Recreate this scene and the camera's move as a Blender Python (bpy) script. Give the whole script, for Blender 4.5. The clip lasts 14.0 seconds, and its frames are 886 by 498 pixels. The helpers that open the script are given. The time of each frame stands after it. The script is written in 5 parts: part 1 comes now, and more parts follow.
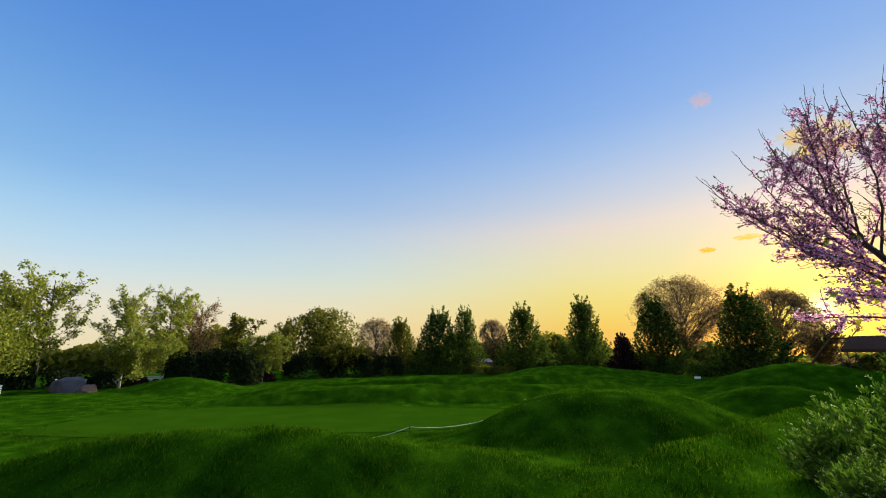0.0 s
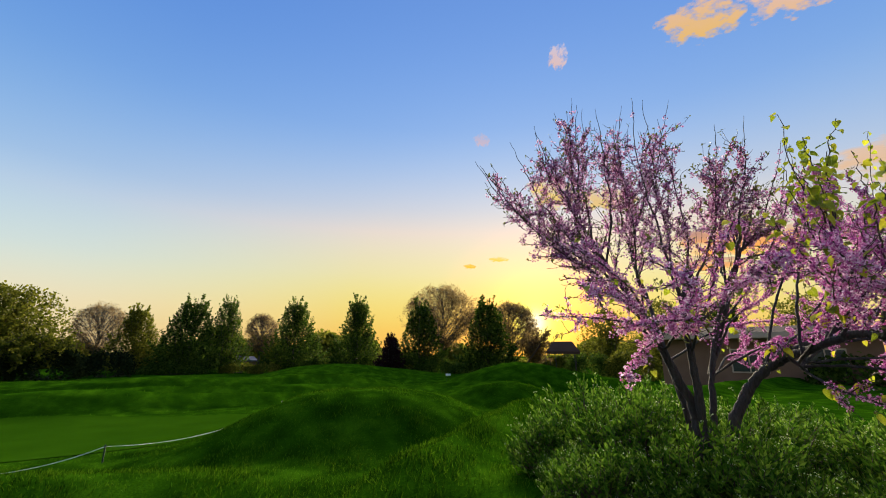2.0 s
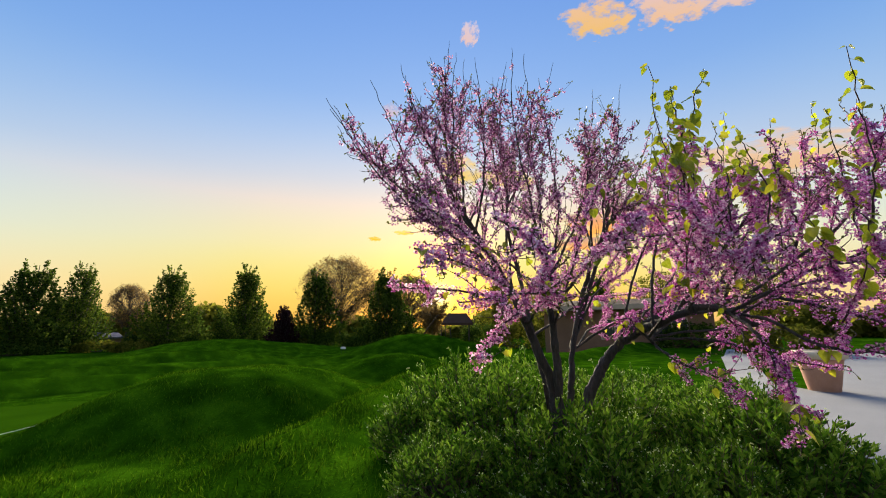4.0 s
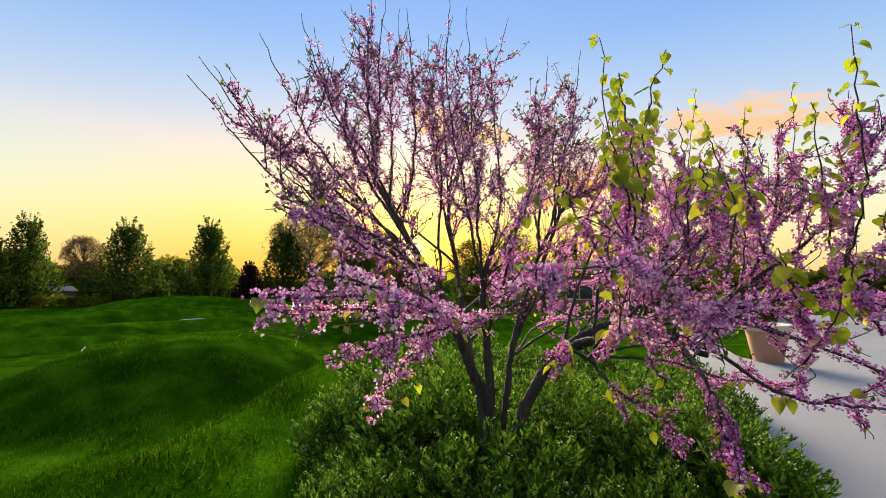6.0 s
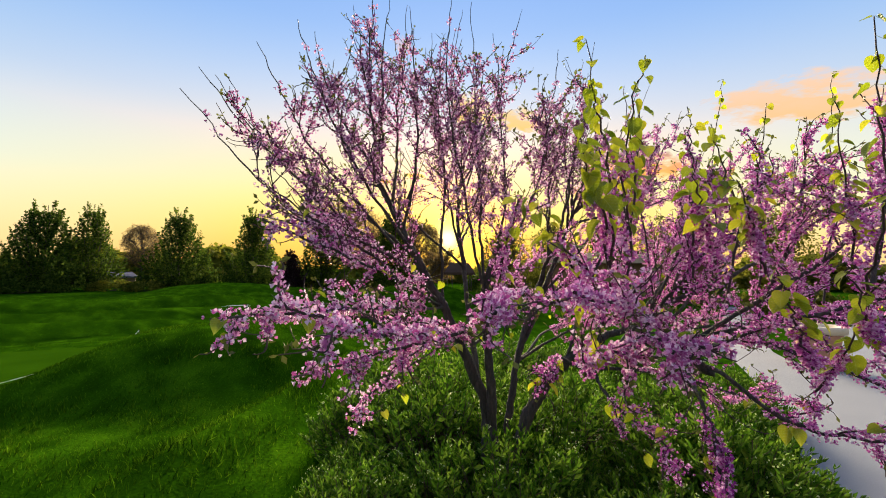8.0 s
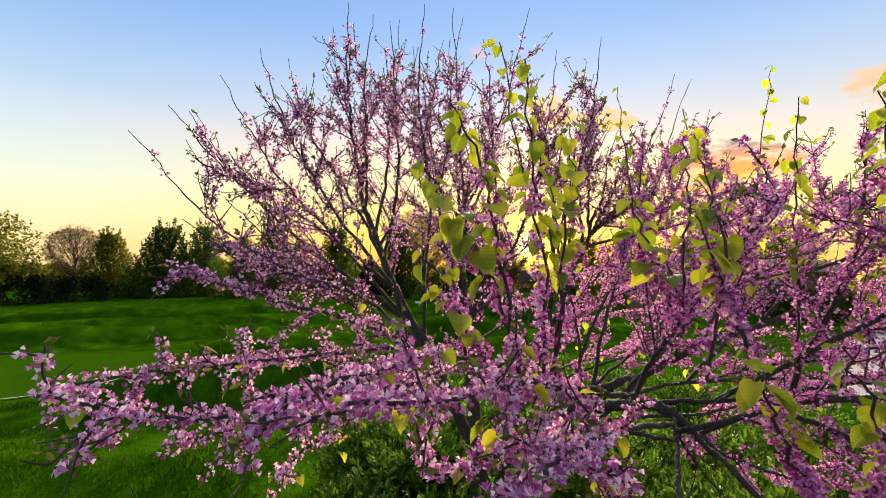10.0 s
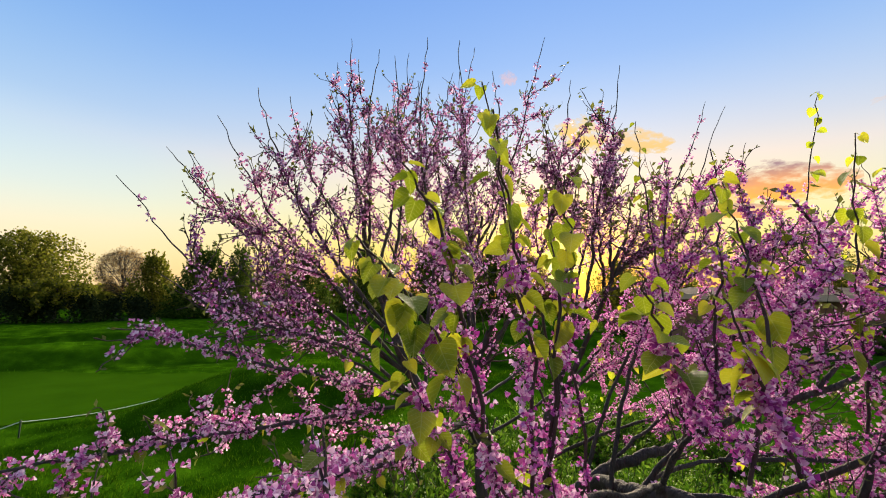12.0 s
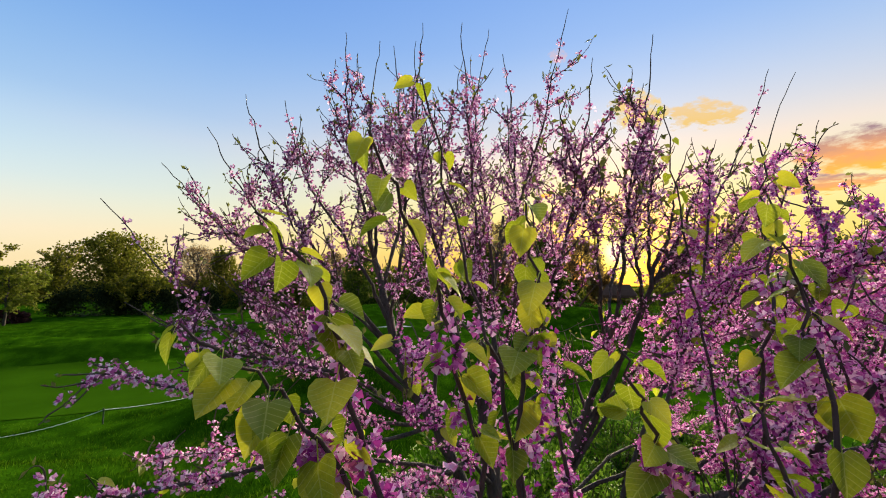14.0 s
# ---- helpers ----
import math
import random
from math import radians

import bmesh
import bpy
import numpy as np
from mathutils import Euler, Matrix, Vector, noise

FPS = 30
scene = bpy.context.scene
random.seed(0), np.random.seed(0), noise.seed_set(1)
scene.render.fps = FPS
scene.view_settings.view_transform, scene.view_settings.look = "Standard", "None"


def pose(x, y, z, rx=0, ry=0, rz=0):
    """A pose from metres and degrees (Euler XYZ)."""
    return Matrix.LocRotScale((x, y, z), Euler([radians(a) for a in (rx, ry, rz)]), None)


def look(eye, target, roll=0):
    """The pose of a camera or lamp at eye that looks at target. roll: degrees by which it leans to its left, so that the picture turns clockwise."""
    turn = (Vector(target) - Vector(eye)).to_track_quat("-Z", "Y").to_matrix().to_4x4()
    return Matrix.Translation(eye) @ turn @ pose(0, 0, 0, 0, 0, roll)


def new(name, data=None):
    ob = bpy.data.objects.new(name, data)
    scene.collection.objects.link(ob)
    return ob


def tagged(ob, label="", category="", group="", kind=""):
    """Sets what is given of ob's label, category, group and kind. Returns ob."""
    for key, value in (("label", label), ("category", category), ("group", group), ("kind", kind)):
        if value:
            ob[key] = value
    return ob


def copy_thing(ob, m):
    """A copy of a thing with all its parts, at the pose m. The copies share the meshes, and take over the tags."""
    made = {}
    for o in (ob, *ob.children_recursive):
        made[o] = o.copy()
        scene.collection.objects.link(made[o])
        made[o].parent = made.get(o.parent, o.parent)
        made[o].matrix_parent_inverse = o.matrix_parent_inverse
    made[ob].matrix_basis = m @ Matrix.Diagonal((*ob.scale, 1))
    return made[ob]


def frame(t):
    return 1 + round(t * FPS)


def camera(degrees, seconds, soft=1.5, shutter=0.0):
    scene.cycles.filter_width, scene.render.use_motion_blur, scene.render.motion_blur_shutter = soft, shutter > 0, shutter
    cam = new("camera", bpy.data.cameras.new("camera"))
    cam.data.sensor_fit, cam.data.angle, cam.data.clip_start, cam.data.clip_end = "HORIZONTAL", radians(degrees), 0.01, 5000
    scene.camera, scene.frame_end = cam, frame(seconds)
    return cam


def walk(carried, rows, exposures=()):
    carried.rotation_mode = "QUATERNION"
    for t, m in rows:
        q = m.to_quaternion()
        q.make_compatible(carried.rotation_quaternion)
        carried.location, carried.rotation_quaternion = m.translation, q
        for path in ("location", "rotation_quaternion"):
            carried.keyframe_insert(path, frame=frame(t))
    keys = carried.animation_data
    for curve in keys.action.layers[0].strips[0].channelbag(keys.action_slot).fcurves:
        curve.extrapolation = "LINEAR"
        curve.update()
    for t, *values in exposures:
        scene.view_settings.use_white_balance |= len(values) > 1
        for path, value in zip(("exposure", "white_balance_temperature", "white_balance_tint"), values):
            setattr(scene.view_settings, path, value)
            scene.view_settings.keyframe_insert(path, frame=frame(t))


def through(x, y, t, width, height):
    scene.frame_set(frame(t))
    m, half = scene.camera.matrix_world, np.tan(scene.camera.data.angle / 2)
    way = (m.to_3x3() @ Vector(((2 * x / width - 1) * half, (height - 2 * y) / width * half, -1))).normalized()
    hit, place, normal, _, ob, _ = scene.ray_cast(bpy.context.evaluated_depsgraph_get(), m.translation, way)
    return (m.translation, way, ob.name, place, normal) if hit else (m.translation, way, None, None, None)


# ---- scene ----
cam = camera(94.2, 14.0, soft=1.0)
PATH = [
    (0, (0.189, 0.132, 1.728), (0.179, 2.067, 2.236), -0.3),
    (0.5, (0.385, 0.376, 1.733), (0.637, 2.294, 2.244), -0.1),
    (1, (0.509, 0.55, 1.729), (1.022, 2.414, 2.239), 0.1),
    (1.5, (0.546, 0.713, 1.723), (1.304, 2.491, 2.234), 0.3),
    (2, (0.578, 0.789, 1.718), (1.529, 2.476, 2.219), 0.3),
    (2.5, (0.675, 0.822, 1.694), (1.757, 2.431, 2.182), 0.3),
    (3, (0.818, 0.817, 1.686), (1.986, 2.37, 2.16), 0.3),
    (3.2, (0.846, 0.821, 1.695), (2.043, 2.355, 2.156), 0.1),
    (5.3, (1.425, 1.18, 1.944), (2.901, 2.514, 2.151), -0.1),
    (5.5, (1.434, 1.152, 1.991), (2.906, 2.492, 2.18), -0.0),
    (6, (1.502, 1.0, 2.04), (2.947, 2.374, 2.194), 0.0),
    (6.5, (1.56, 0.901, 2.081), (2.97, 2.313, 2.219), 0.4),
    (7, (1.56, 0.892, 2.101), (2.934, 2.339, 2.224), 0.6),
    (7.5, (1.571, 0.895, 2.103), (2.918, 2.369, 2.213), 0.9),
    (7.7, (1.592, 0.897, 2.108), (2.934, 2.376, 2.214), 0.8),
    (9.8, (2.133, 0.752, 2.236), (3.158, 2.466, 2.355), 0.8),
    (10, (2.143, 0.759, 2.249), (3.157, 2.479, 2.378), 0.7),
    (10.5, (2.137, 0.765, 2.272), (3.133, 2.493, 2.433), 0.5),
    (11, (2.156, 0.768, 2.3), (3.147, 2.494, 2.494), 0.4),
    (11.5, (2.213, 0.789, 2.32), (3.18, 2.528, 2.526), 0.8),
    (12, (2.314, 0.824, 2.36), (3.192, 2.605, 2.597), 1.4),
    (12.5, (2.423, 0.841, 2.443), (3.228, 2.659, 2.66), 2.1),
    (13, (2.478, 0.878, 2.472), (3.219, 2.722, 2.697), 1.6),
    (13.5, (2.506, 0.905, 2.478), (3.215, 2.763, 2.693), 0.4),
    (14, (2.555, 0.909, 2.478), (3.207, 2.791, 2.65), 0.4),
]

walk(cam, [(t, look(eye, target, roll)) for t, eye, target, roll in PATH],
     exposures=[(0.0, 1.72, 6250, 10), (3.2, 1.76, 6300, 10), (5.3, 2.04, 6750, 11), (7.7, 2.06, 6750, 11), (9.8, 2.14, 7050, 11), (11.0, 2.09, 6900, 11), (12.5, 1.98, 6600, 11), (14.0, 1.92, 6550, 11)])

# ---- sky, sun ----
SUN_AZ, SUN_EL = 42.0, 15.0         # degrees clockwise from +y, and above the horizon: lamp set above the disc to rake the mounds
DISC_EL = 4.3                       # the disc itself, low behind the trees


def sky_way(az, el):
    return Vector((math.sin(radians(az)) * math.cos(radians(el)), math.cos(radians(az)) * math.cos(radians(el)), math.sin(radians(el))))


sun_way, disc_way = sky_way(SUN_AZ, SUN_EL), sky_way(SUN_AZ, DISC_EL)


def ramp(nt, fac, stops):
    r = nt.nodes.new("ShaderNodeValToRGB")
    r.color_ramp.interpolation = "B_SPLINE" if len(stops) > 4 else "LINEAR"
    while len(r.color_ramp.elements) < len(stops):
        r.color_ramp.elements.new(0.5)
    for e, (p, c) in zip(r.color_ramp.elements, stops):
        e.position, e.color = p, (*c, 1)
    nt.links.new(fac, r.inputs[0])
    return r.outputs[0]


def math_node(nt, op, a, b=None, clamp=False):
    n = nt.nodes.new("ShaderNodeMath")
    n.operation, n.use_clamp = op, clamp
    for k, v in enumerate((a, b)):
        if v is None:
            continue
        if isinstance(v, (int, float)):
            n.inputs[k].default_value = v
        else:
            nt.links.new(v, n.inputs[k])
    return n.outputs[0]


def mix_rgb(nt, fac, a, b, blend="MIX"):
    n = nt.nodes.new("ShaderNodeMix")
    n.data_type, n.blend_type = "RGBA", blend
    for sock, v in ((n.inputs[0], fac), (n.inputs[6], a), (n.inputs[7], b)):
        if isinstance(v, (int, float)):
            sock.default_value = v
        elif isinstance(v, tuple):
            sock.default_value = (*v, 1)
        else:
            nt.links.new(v, sock)
    return n.outputs[2]


world = bpy.data.worlds.new("world")
scene.world = world
world.use_nodes = True
nt = world.node_tree
nt.nodes.clear()
sky = nt.nodes.new("ShaderNodeTexSky")
sky.sky_type, sky.sun_disc = "NISHITA", False
sky.sun_elevation, sky.sun_rotation = radians(SUN_EL), radians(SUN_AZ)
sky.air_density, sky.dust_density, sky.ozone_density = 1.0, 1.2, 2.0
geo = nt.nodes.new("ShaderNodeTexCoord")
sep = nt.nodes.new("ShaderNodeSeparateXYZ")
nt.links.new(geo.outputs["Generated"], sep.inputs[0])
elev = math_node(nt, "MULTIPLY", math_node(nt, "ARCSINE", sep.outputs[2]), 2 / math.pi, True)
dot = nt.nodes.new("ShaderNodeVectorMath")
dot.operation = "DOT_PRODUCT"
nt.links.new(geo.outputs["Generated"], dot.inputs[0])
dot.inputs[1].default_value = disc_way
angle = math_node(nt, "DIVIDE", math_node(nt, "ARCCOSINE", dot.outputs["Value"]), math.pi)
away = ramp(nt, elev, [(0.0, (1.14, 0.82, 0.46)), (0.05, (1.10, 0.92, 0.64)), (0.12, (0.66, 0.92, 1.03)), (0.22, (0.26, 0.56, 0.93)),
                       (0.40, (0.085, 0.28, 0.78)), (0.56, (0.07, 0.25, 0.72)), (1.0, (0.10, 0.24, 0.6))])
near = ramp(nt, elev, [(0.0, (2.6, 0.36, 0.0)), (0.055, (2.6, 0.74, 0.0)), (0.12, (1.52, 0.92, 0.27)), (0.22, (0.69, 0.80, 0.87)),
                       (0.34, (0.24, 0.53, 0.97)), (0.56, (0.18, 0.42, 0.94)), (1.0, (0.14, 0.30, 0.66))])
side = ramp(nt, angle, [(0.0, (1, 1, 1)), (0.14, (0.84, 0.84, 0.84)), (0.30, (0.31, 0.31, 0.31)), (0.47, (0, 0, 0))])
east = ramp(nt, angle, [(0.58, (0, 0, 0)), (0.85, (1, 1, 1))])     # unseen sky opposite the sunset, brightened to fill camera-facing sides
grad = mix_rgb(nt, east, mix_rgb(nt, side, away, near), (0.66, 0.65, 0.66))
# extra brightness added to the unseen upper sky, most on the sunset's side
sky_fill = math_node(nt, "MULTIPLY", ramp(nt, elev, [(0.54, (0, 0, 0)), (0.66, (1, 1, 1)), (1.0, (1, 1, 1))]), ramp(nt, angle, [(0.28, (1, 1, 1)), (0.47, (0, 0, 0))]))
grad = mix_rgb(nt, 1.0, grad, mix_rgb(nt, sky_fill, (0.0, 0.0, 0.0), (2.7, 2.9, 2.8)), "ADD")
glow = ramp(nt, angle, [(0.0, (26.0, 13.0, 2.5)), (0.0045, (10.0, 3.6, 0.3)), (0.015, (2.8, 0.45, 0.01)), (0.042, (0.34, 0.03, 0.0)), (0.08, (0, 0, 0))])
grad = mix_rgb(nt, 1.0, grad, glow, "ADD")
bg1, bg2, add, out = (nt.nodes.new(k) for k in ("ShaderNodeBackground", "ShaderNodeBackground", "ShaderNodeAddShader", "ShaderNodeOutputWorld"))
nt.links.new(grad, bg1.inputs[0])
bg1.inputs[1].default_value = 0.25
nt.links.new(sky.outputs[0], bg2.inputs[0])
bg2.inputs[1].default_value = 0.0015
nt.links.new(bg1.outputs[0], add.inputs[0])
nt.links.new(bg2.outputs[0], add.inputs[1])
nt.links.new(add.outputs[0], out.inputs[0])

lamp = bpy.data.lights.new("sun", "SUN")
lamp.energy, lamp.angle, lamp.color = 4.8, radians(32), (1.0, 0.85, 0.60)
sun = new("sun", lamp)
sun.matrix_world = look(sun_way * 50, (0, 0, 0))

# ---- materials ----


def material(name, colors, rough=0.7, scale=6.0, fine=60.0, bump=0.3, through=0.0, through_color=None, random_mix=0.35, island=False,
             obj=False, metal=0.0, spec=0.3, stretch=(1, 1, 1)):
    """A surface of two or three colours, mixed by noise at two scales and, on request, piece by piece; through: light that passes leaves."""
    m = bpy.data.materials.new(name)
    m.use_nodes = True
    nt = m.node_tree
    b = nt.nodes["Principled BSDF"]
    tc = nt.nodes.new("ShaderNodeTexCoord")
    mp = nt.nodes.new("ShaderNodeMapping")
    mp.inputs["Scale"].default_value = stretch
    nt.links.new(tc.outputs["Object"], mp.inputs[0])
    n1, n2 = nt.nodes.new("ShaderNodeTexNoise"), nt.nodes.new("ShaderNodeTexNoise")
    for n, s in ((n1, scale), (n2, fine)):
        n.inputs["Scale"].default_value, n.inputs["Detail"].default_value = s, 4
        nt.links.new(mp.outputs[0], n.inputs["Vector"])
    f = math_node(nt, "ADD", math_node(nt, "MULTIPLY", n1.outputs[0], 0.65), math_node(nt, "MULTIPLY", n2.outputs[0], 0.35))
    if island or obj:
        src = nt.nodes.new("ShaderNodeNewGeometry" if island else "ShaderNodeObjectInfo")
        r = src.outputs["Random Per Island" if island else "Random"]
        f = math_node(nt, "ADD", math_node(nt, "MULTIPLY", f, 1 - random_mix), math_node(nt, "MULTIPLY", r, random_mix))
    k = len(colors)
    col = ramp(nt, f, [(0.28 + 0.44 * i / (k - 1), c) for i, c in enumerate(colors)])
    nt.links.new(col, b.inputs["Base Color"])
    b.inputs["Roughness"].default_value, b.inputs["Metallic"].default_value = rough, metal
    b.inputs["Specular IOR Level"].default_value = spec
    if bump:
        bp = nt.nodes.new("ShaderNodeBump")
        bp.inputs["Strength"].default_value, bp.inputs["Distance"].default_value = bump, 0.02
        nt.links.new(n2.outputs[0], bp.inputs["Height"])
        nt.links.new(bp.outputs[0], b.inputs["Normal"])
    if through:
        tr, mx = nt.nodes.new("ShaderNodeBsdfTranslucent"), nt.nodes.new("ShaderNodeMixShader")
        if through_color:
            nt.links.new(mix_rgb(nt, 1.0, col, through_color, "MULTIPLY"), tr.inputs[0])
        else:
            nt.links.new(col, tr.inputs[0])
        mx.inputs[0].default_value = through
        nt.links.new(b.outputs[0], mx.inputs[1])
        nt.links.new(tr.outputs[0], mx.inputs[2])
        nt.links.new(mx.outputs[0], nt.nodes["Material Output"].inputs[0])
    return m


def glowing(name, low, high, scale, edge=0.5):
    """A soft-edged cloud that glows itself: light from below is painted in its colours."""
    m = bpy.data.materials.new(name)
    m.use_nodes = True
    nt = m.node_tree
    nt.nodes.clear()
    tc = nt.nodes.new("ShaderNodeTexCoord")
    n1 = nt.nodes.new("ShaderNodeTexNoise")
    n1.inputs["Scale"].default_value, n1.inputs["Detail"].default_value, n1.inputs["Roughness"].default_value = scale, 6, 0.6
    nt.links.new(tc.outputs["Object"], n1.inputs["Vector"])
    sp = nt.nodes.new("ShaderNodeSeparateXYZ")
    nt.links.new(tc.outputs["Generated"], sp.inputs[0])
    dx = math_node(nt, "MULTIPLY", math_node(nt, "SUBTRACT", sp.outputs[0], 0.5), 2.0)
    dy = math_node(nt, "MULTIPLY", math_node(nt, "SUBTRACT", sp.outputs[1], 0.5), 2.0)
    r2 = math_node(nt, "ADD", math_node(nt, "MULTIPLY", dx, dx), math_node(nt, "MULTIPLY", dy, dy))
    body = math_node(nt, "SUBTRACT", math_node(nt, "ADD", math_node(nt, "MULTIPLY", math_node(nt, "SUBTRACT", n1.outputs[0], 0.5), 2.4), 0.82), math_node(nt, "MULTIPLY", r2, 0.55))
    alpha = math_node(nt, "MULTIPLY", math_node(nt, "SUBTRACT", body, 0.38), 1.0 / (0.1 + 0.36 * edge), True)
    col = ramp(nt, math_node(nt, "ADD", math_node(nt, "MULTIPLY", sp.outputs[1], 0.6), math_node(nt, "MULTIPLY", n1.outputs[0], 0.4)),
               [(0.25, low), (0.75, high)])
    em, tp, mx, o = (nt.nodes.new(k) for k in ("ShaderNodeEmission", "ShaderNodeBsdfTransparent", "ShaderNodeMixShader", "ShaderNodeOutputMaterial"))
    nt.links.new(col, em.inputs[0])
    em.inputs[1].default_value = 0.25
    nt.links.new(alpha, mx.inputs[0])
    nt.links.new(tp.outputs[0], mx.inputs[1])
    nt.links.new(em.outputs[0], mx.inputs[2])
    nt.links.new(mx.outputs[0], o.inputs[0])
    return m


M_ROUGH = material("rough_grass", [(0.0035, 0.0155, 0.0006), (0.013, 0.047, 0.0012), (0.039, 0.106, 0.0027)], 0.9, 1.9, 45, 0.5, spec=0.0)
M_BLADE = material("grass_blades", [(0.0045, 0.0185, 0.0006), (0.023, 0.071, 0.0015), (0.080, 0.165, 0.0065)], 0.9, 1.9, 30, 0, 0.42, island=True, spec=0.0)
M_GREEN = material("mown_green", [(0.014, 0.046, 0.0014), (0.024, 0.068, 0.0022)], 0.9, 0.9, 120, 0.35, spec=0.0)
M_SAND = material("bunker_sand", [(0.55, 0.49, 0.42), (0.70, 0.64, 0.56)], 0.95, 2, 80, 0.4)
M_CONC = material("concrete_path", [(0.125, 0.132, 0.150), (0.152, 0.159, 0.178), (0.180, 0.187, 0.206)], 0.8, 0.8, 90, 0.15)
M_SOIL = material("mulch_soil", [(0.02, 0.014, 0.008), (0.05, 0.034, 0.02)], 0.95, 12, 90, 0.8)
M_BARK = material("redbud_bark", [(0.025, 0.020, 0.018), (0.050, 0.041, 0.036), (0.098, 0.082, 0.070)], 0.85, 14, 90, 0.9, stretch=(1, 1, 0.25))
M_TWIG = material("redbud_twig", [(0.030, 0.016, 0.016), (0.065, 0.034, 0.034)], 0.7, 20, 120, 0.3)
M_PETAL = material("redbud_petal", [(0.34, 0.036, 0.26), (0.63, 0.170, 0.51), (0.89, 0.60, 0.80)], 0.7, 4, 60, 0, 0.42, island=True, random_mix=0.6, spec=0.1)
M_PALEPETAL = material("redbud_pale_petal", [(0.41, 0.075, 0.29), (0.71, 0.29, 0.56), (0.94, 0.74, 0.86)], 0.7, 4, 60, 0, 0.42, island=True, random_mix=0.6, spec=0.1)
# darker petal for the crown: its backlit shade is put into the colour
M_SHADEPETAL = material("redbud_shaded_petal", [(0.15, 0.027, 0.118), (0.37, 0.125, 0.31), (0.79, 0.53, 0.73)], 0.7, 5, 60, 0, 0.40, island=True, random_mix=0.65, spec=0.1)
M_LEAF = material("redbud_leaf", [(0.16, 0.22, 0.010), (0.31, 0.37, 0.018), (0.50, 0.48, 0.04)], 0.45, 18, 90, 0.25, 0.58, (1.0, 0.97, 0.5), obj=True, random_mix=0.5, spec=0.4)


def add_veins(m):
    """A pale midrib and side veins on a leaf one unit long."""
    nt = m.node_tree
    tc, sp = nt.nodes.new("ShaderNodeTexCoord"), nt.nodes.new("ShaderNodeSeparateXYZ")
    nt.links.new(tc.outputs["Object"], sp.inputs[0])
    ax = math_node(nt, "ABSOLUTE", sp.outputs[0])
    run = math_node(nt, "FRACT", math_node(nt, "MULTIPLY", math_node(nt, "SUBTRACT", sp.outputs[1], math_node(nt, "MULTIPLY", ax, 0.75)), 6.0))
    line = math_node(nt, "MAXIMUM", math_node(nt, "LESS_THAN", run, 0.11), math_node(nt, "LESS_THAN", ax, 0.016))
    for node in [n for n in nt.nodes if n.type in ("BSDF_PRINCIPLED", "BSDF_TRANSLUCENT")]:
        sock = node.inputs[0]
        src = sock.links[0].from_socket
        nt.links.new(mix_rgb(nt, math_node(nt, "MULTIPLY", line, 0.35), src, (0.55, 0.58, 0.16)), sock)


add_veins(M_LEAF)
M_BUDLEAF = material("redbud_young_leaf", [(0.05, 0.06, 0.015), (0.13, 0.14, 0.03)], 0.5, 18, 90, 0, 0.5, island=True)
M_SHRUB = material("shrub_leaf", [(0.018, 0.060, 0.004), (0.062, 0.145, 0.009), (0.185, 0.30, 0.030)], 0.65, 8, 60, 0, 0.32, island=True, random_mix=0.40, spec=0.05)
M_FLORET = material("shrub_floret", [(0.30, 0.40, 0.12), (0.55, 0.60, 0.34)], 0.7, 9, 60, 0, 0.3, island=True, spec=0.05)
M_SHRUBSTEM = material("shrub_stem", [(0.04, 0.03, 0.015), (0.09, 0.07, 0.035)], 0.8, 20, 120, 0.3)
M_FARBARK = material("tree_bark", [(0.03, 0.025, 0.02), (0.07, 0.06, 0.05)], 0.9, 3, 20, 0.5)
M_PALEBARK = material("pale_bark", [(0.30, 0.28, 0.25), (0.45, 0.43, 0.40)], 0.9, 3, 20, 0.4)
M_FAR = {
    "dark": material("foliage_dark", [(0.013, 0.031, 0.004), (0.040, 0.074, 0.008), (0.108, 0.152, 0.020)], 0.8, 0.5, 3, 0, 0.42, island=True, spec=0.02),
    "mid": material("foliage_mid", [(0.042, 0.054, 0.005), (0.098, 0.108, 0.011), (0.20, 0.19, 0.028)], 0.8, 0.5, 3, 0, 0.45, island=True, spec=0.02),
    "light": material("foliage_light", [(0.085, 0.115, 0.010), (0.165, 0.20, 0.020), (0.29, 0.30, 0.06)], 0.8, 0.5, 3, 0, 0.4, island=True, spec=0.02),
    "bud": material("foliage_budding", [(0.13, 0.080, 0.030), (0.21, 0.135, 0.050), (0.31, 0.21, 0.08)], 0.7, 0.5, 3, 0, 0.55, island=True, spec=0.02),
    "hedge": material("foliage_hedge", [(0.008, 0.014, 0.006), (0.016, 0.024, 0.009), (0.030, 0.040, 0.012)], 0.85, 0.8, 4, 0, 0.15, island=True, spec=0.0),
    "purple": material("foliage_purple", [(0.012, 0.006, 0.008), (0.03, 0.014, 0.016)], 0.75, 0.8, 4, 0, 0.15, island=True, spec=0.02),
}
M_ROCK = material("boulder", [(0.06, 0.052, 0.062), (0.12, 0.105, 0.125), (0.20, 0.18, 0.20)], 0.9, 1.5, 14, 0.8)
M_WHITE = material("white_paint", [(0.68, 0.68, 0.66), (0.80, 0.80, 0.78)], 0.5, 4, 60, 0.1)
M_ROPE = material("white_rope", [(0.60, 0.60, 0.56), (0.75, 0.75, 0.70)], 0.8, 20, 200, 0.3)
M_STAKE = material("green_stake", [(0.012, 0.03, 0.012), (0.025, 0.05, 0.02)], 0.6, 20, 100, 0.2)
M_WALL = material("house_wall", [(0.15, 0.085, 0.052), (0.20, 0.12, 0.075)], 0.9, 1.2, 30, 0.4)
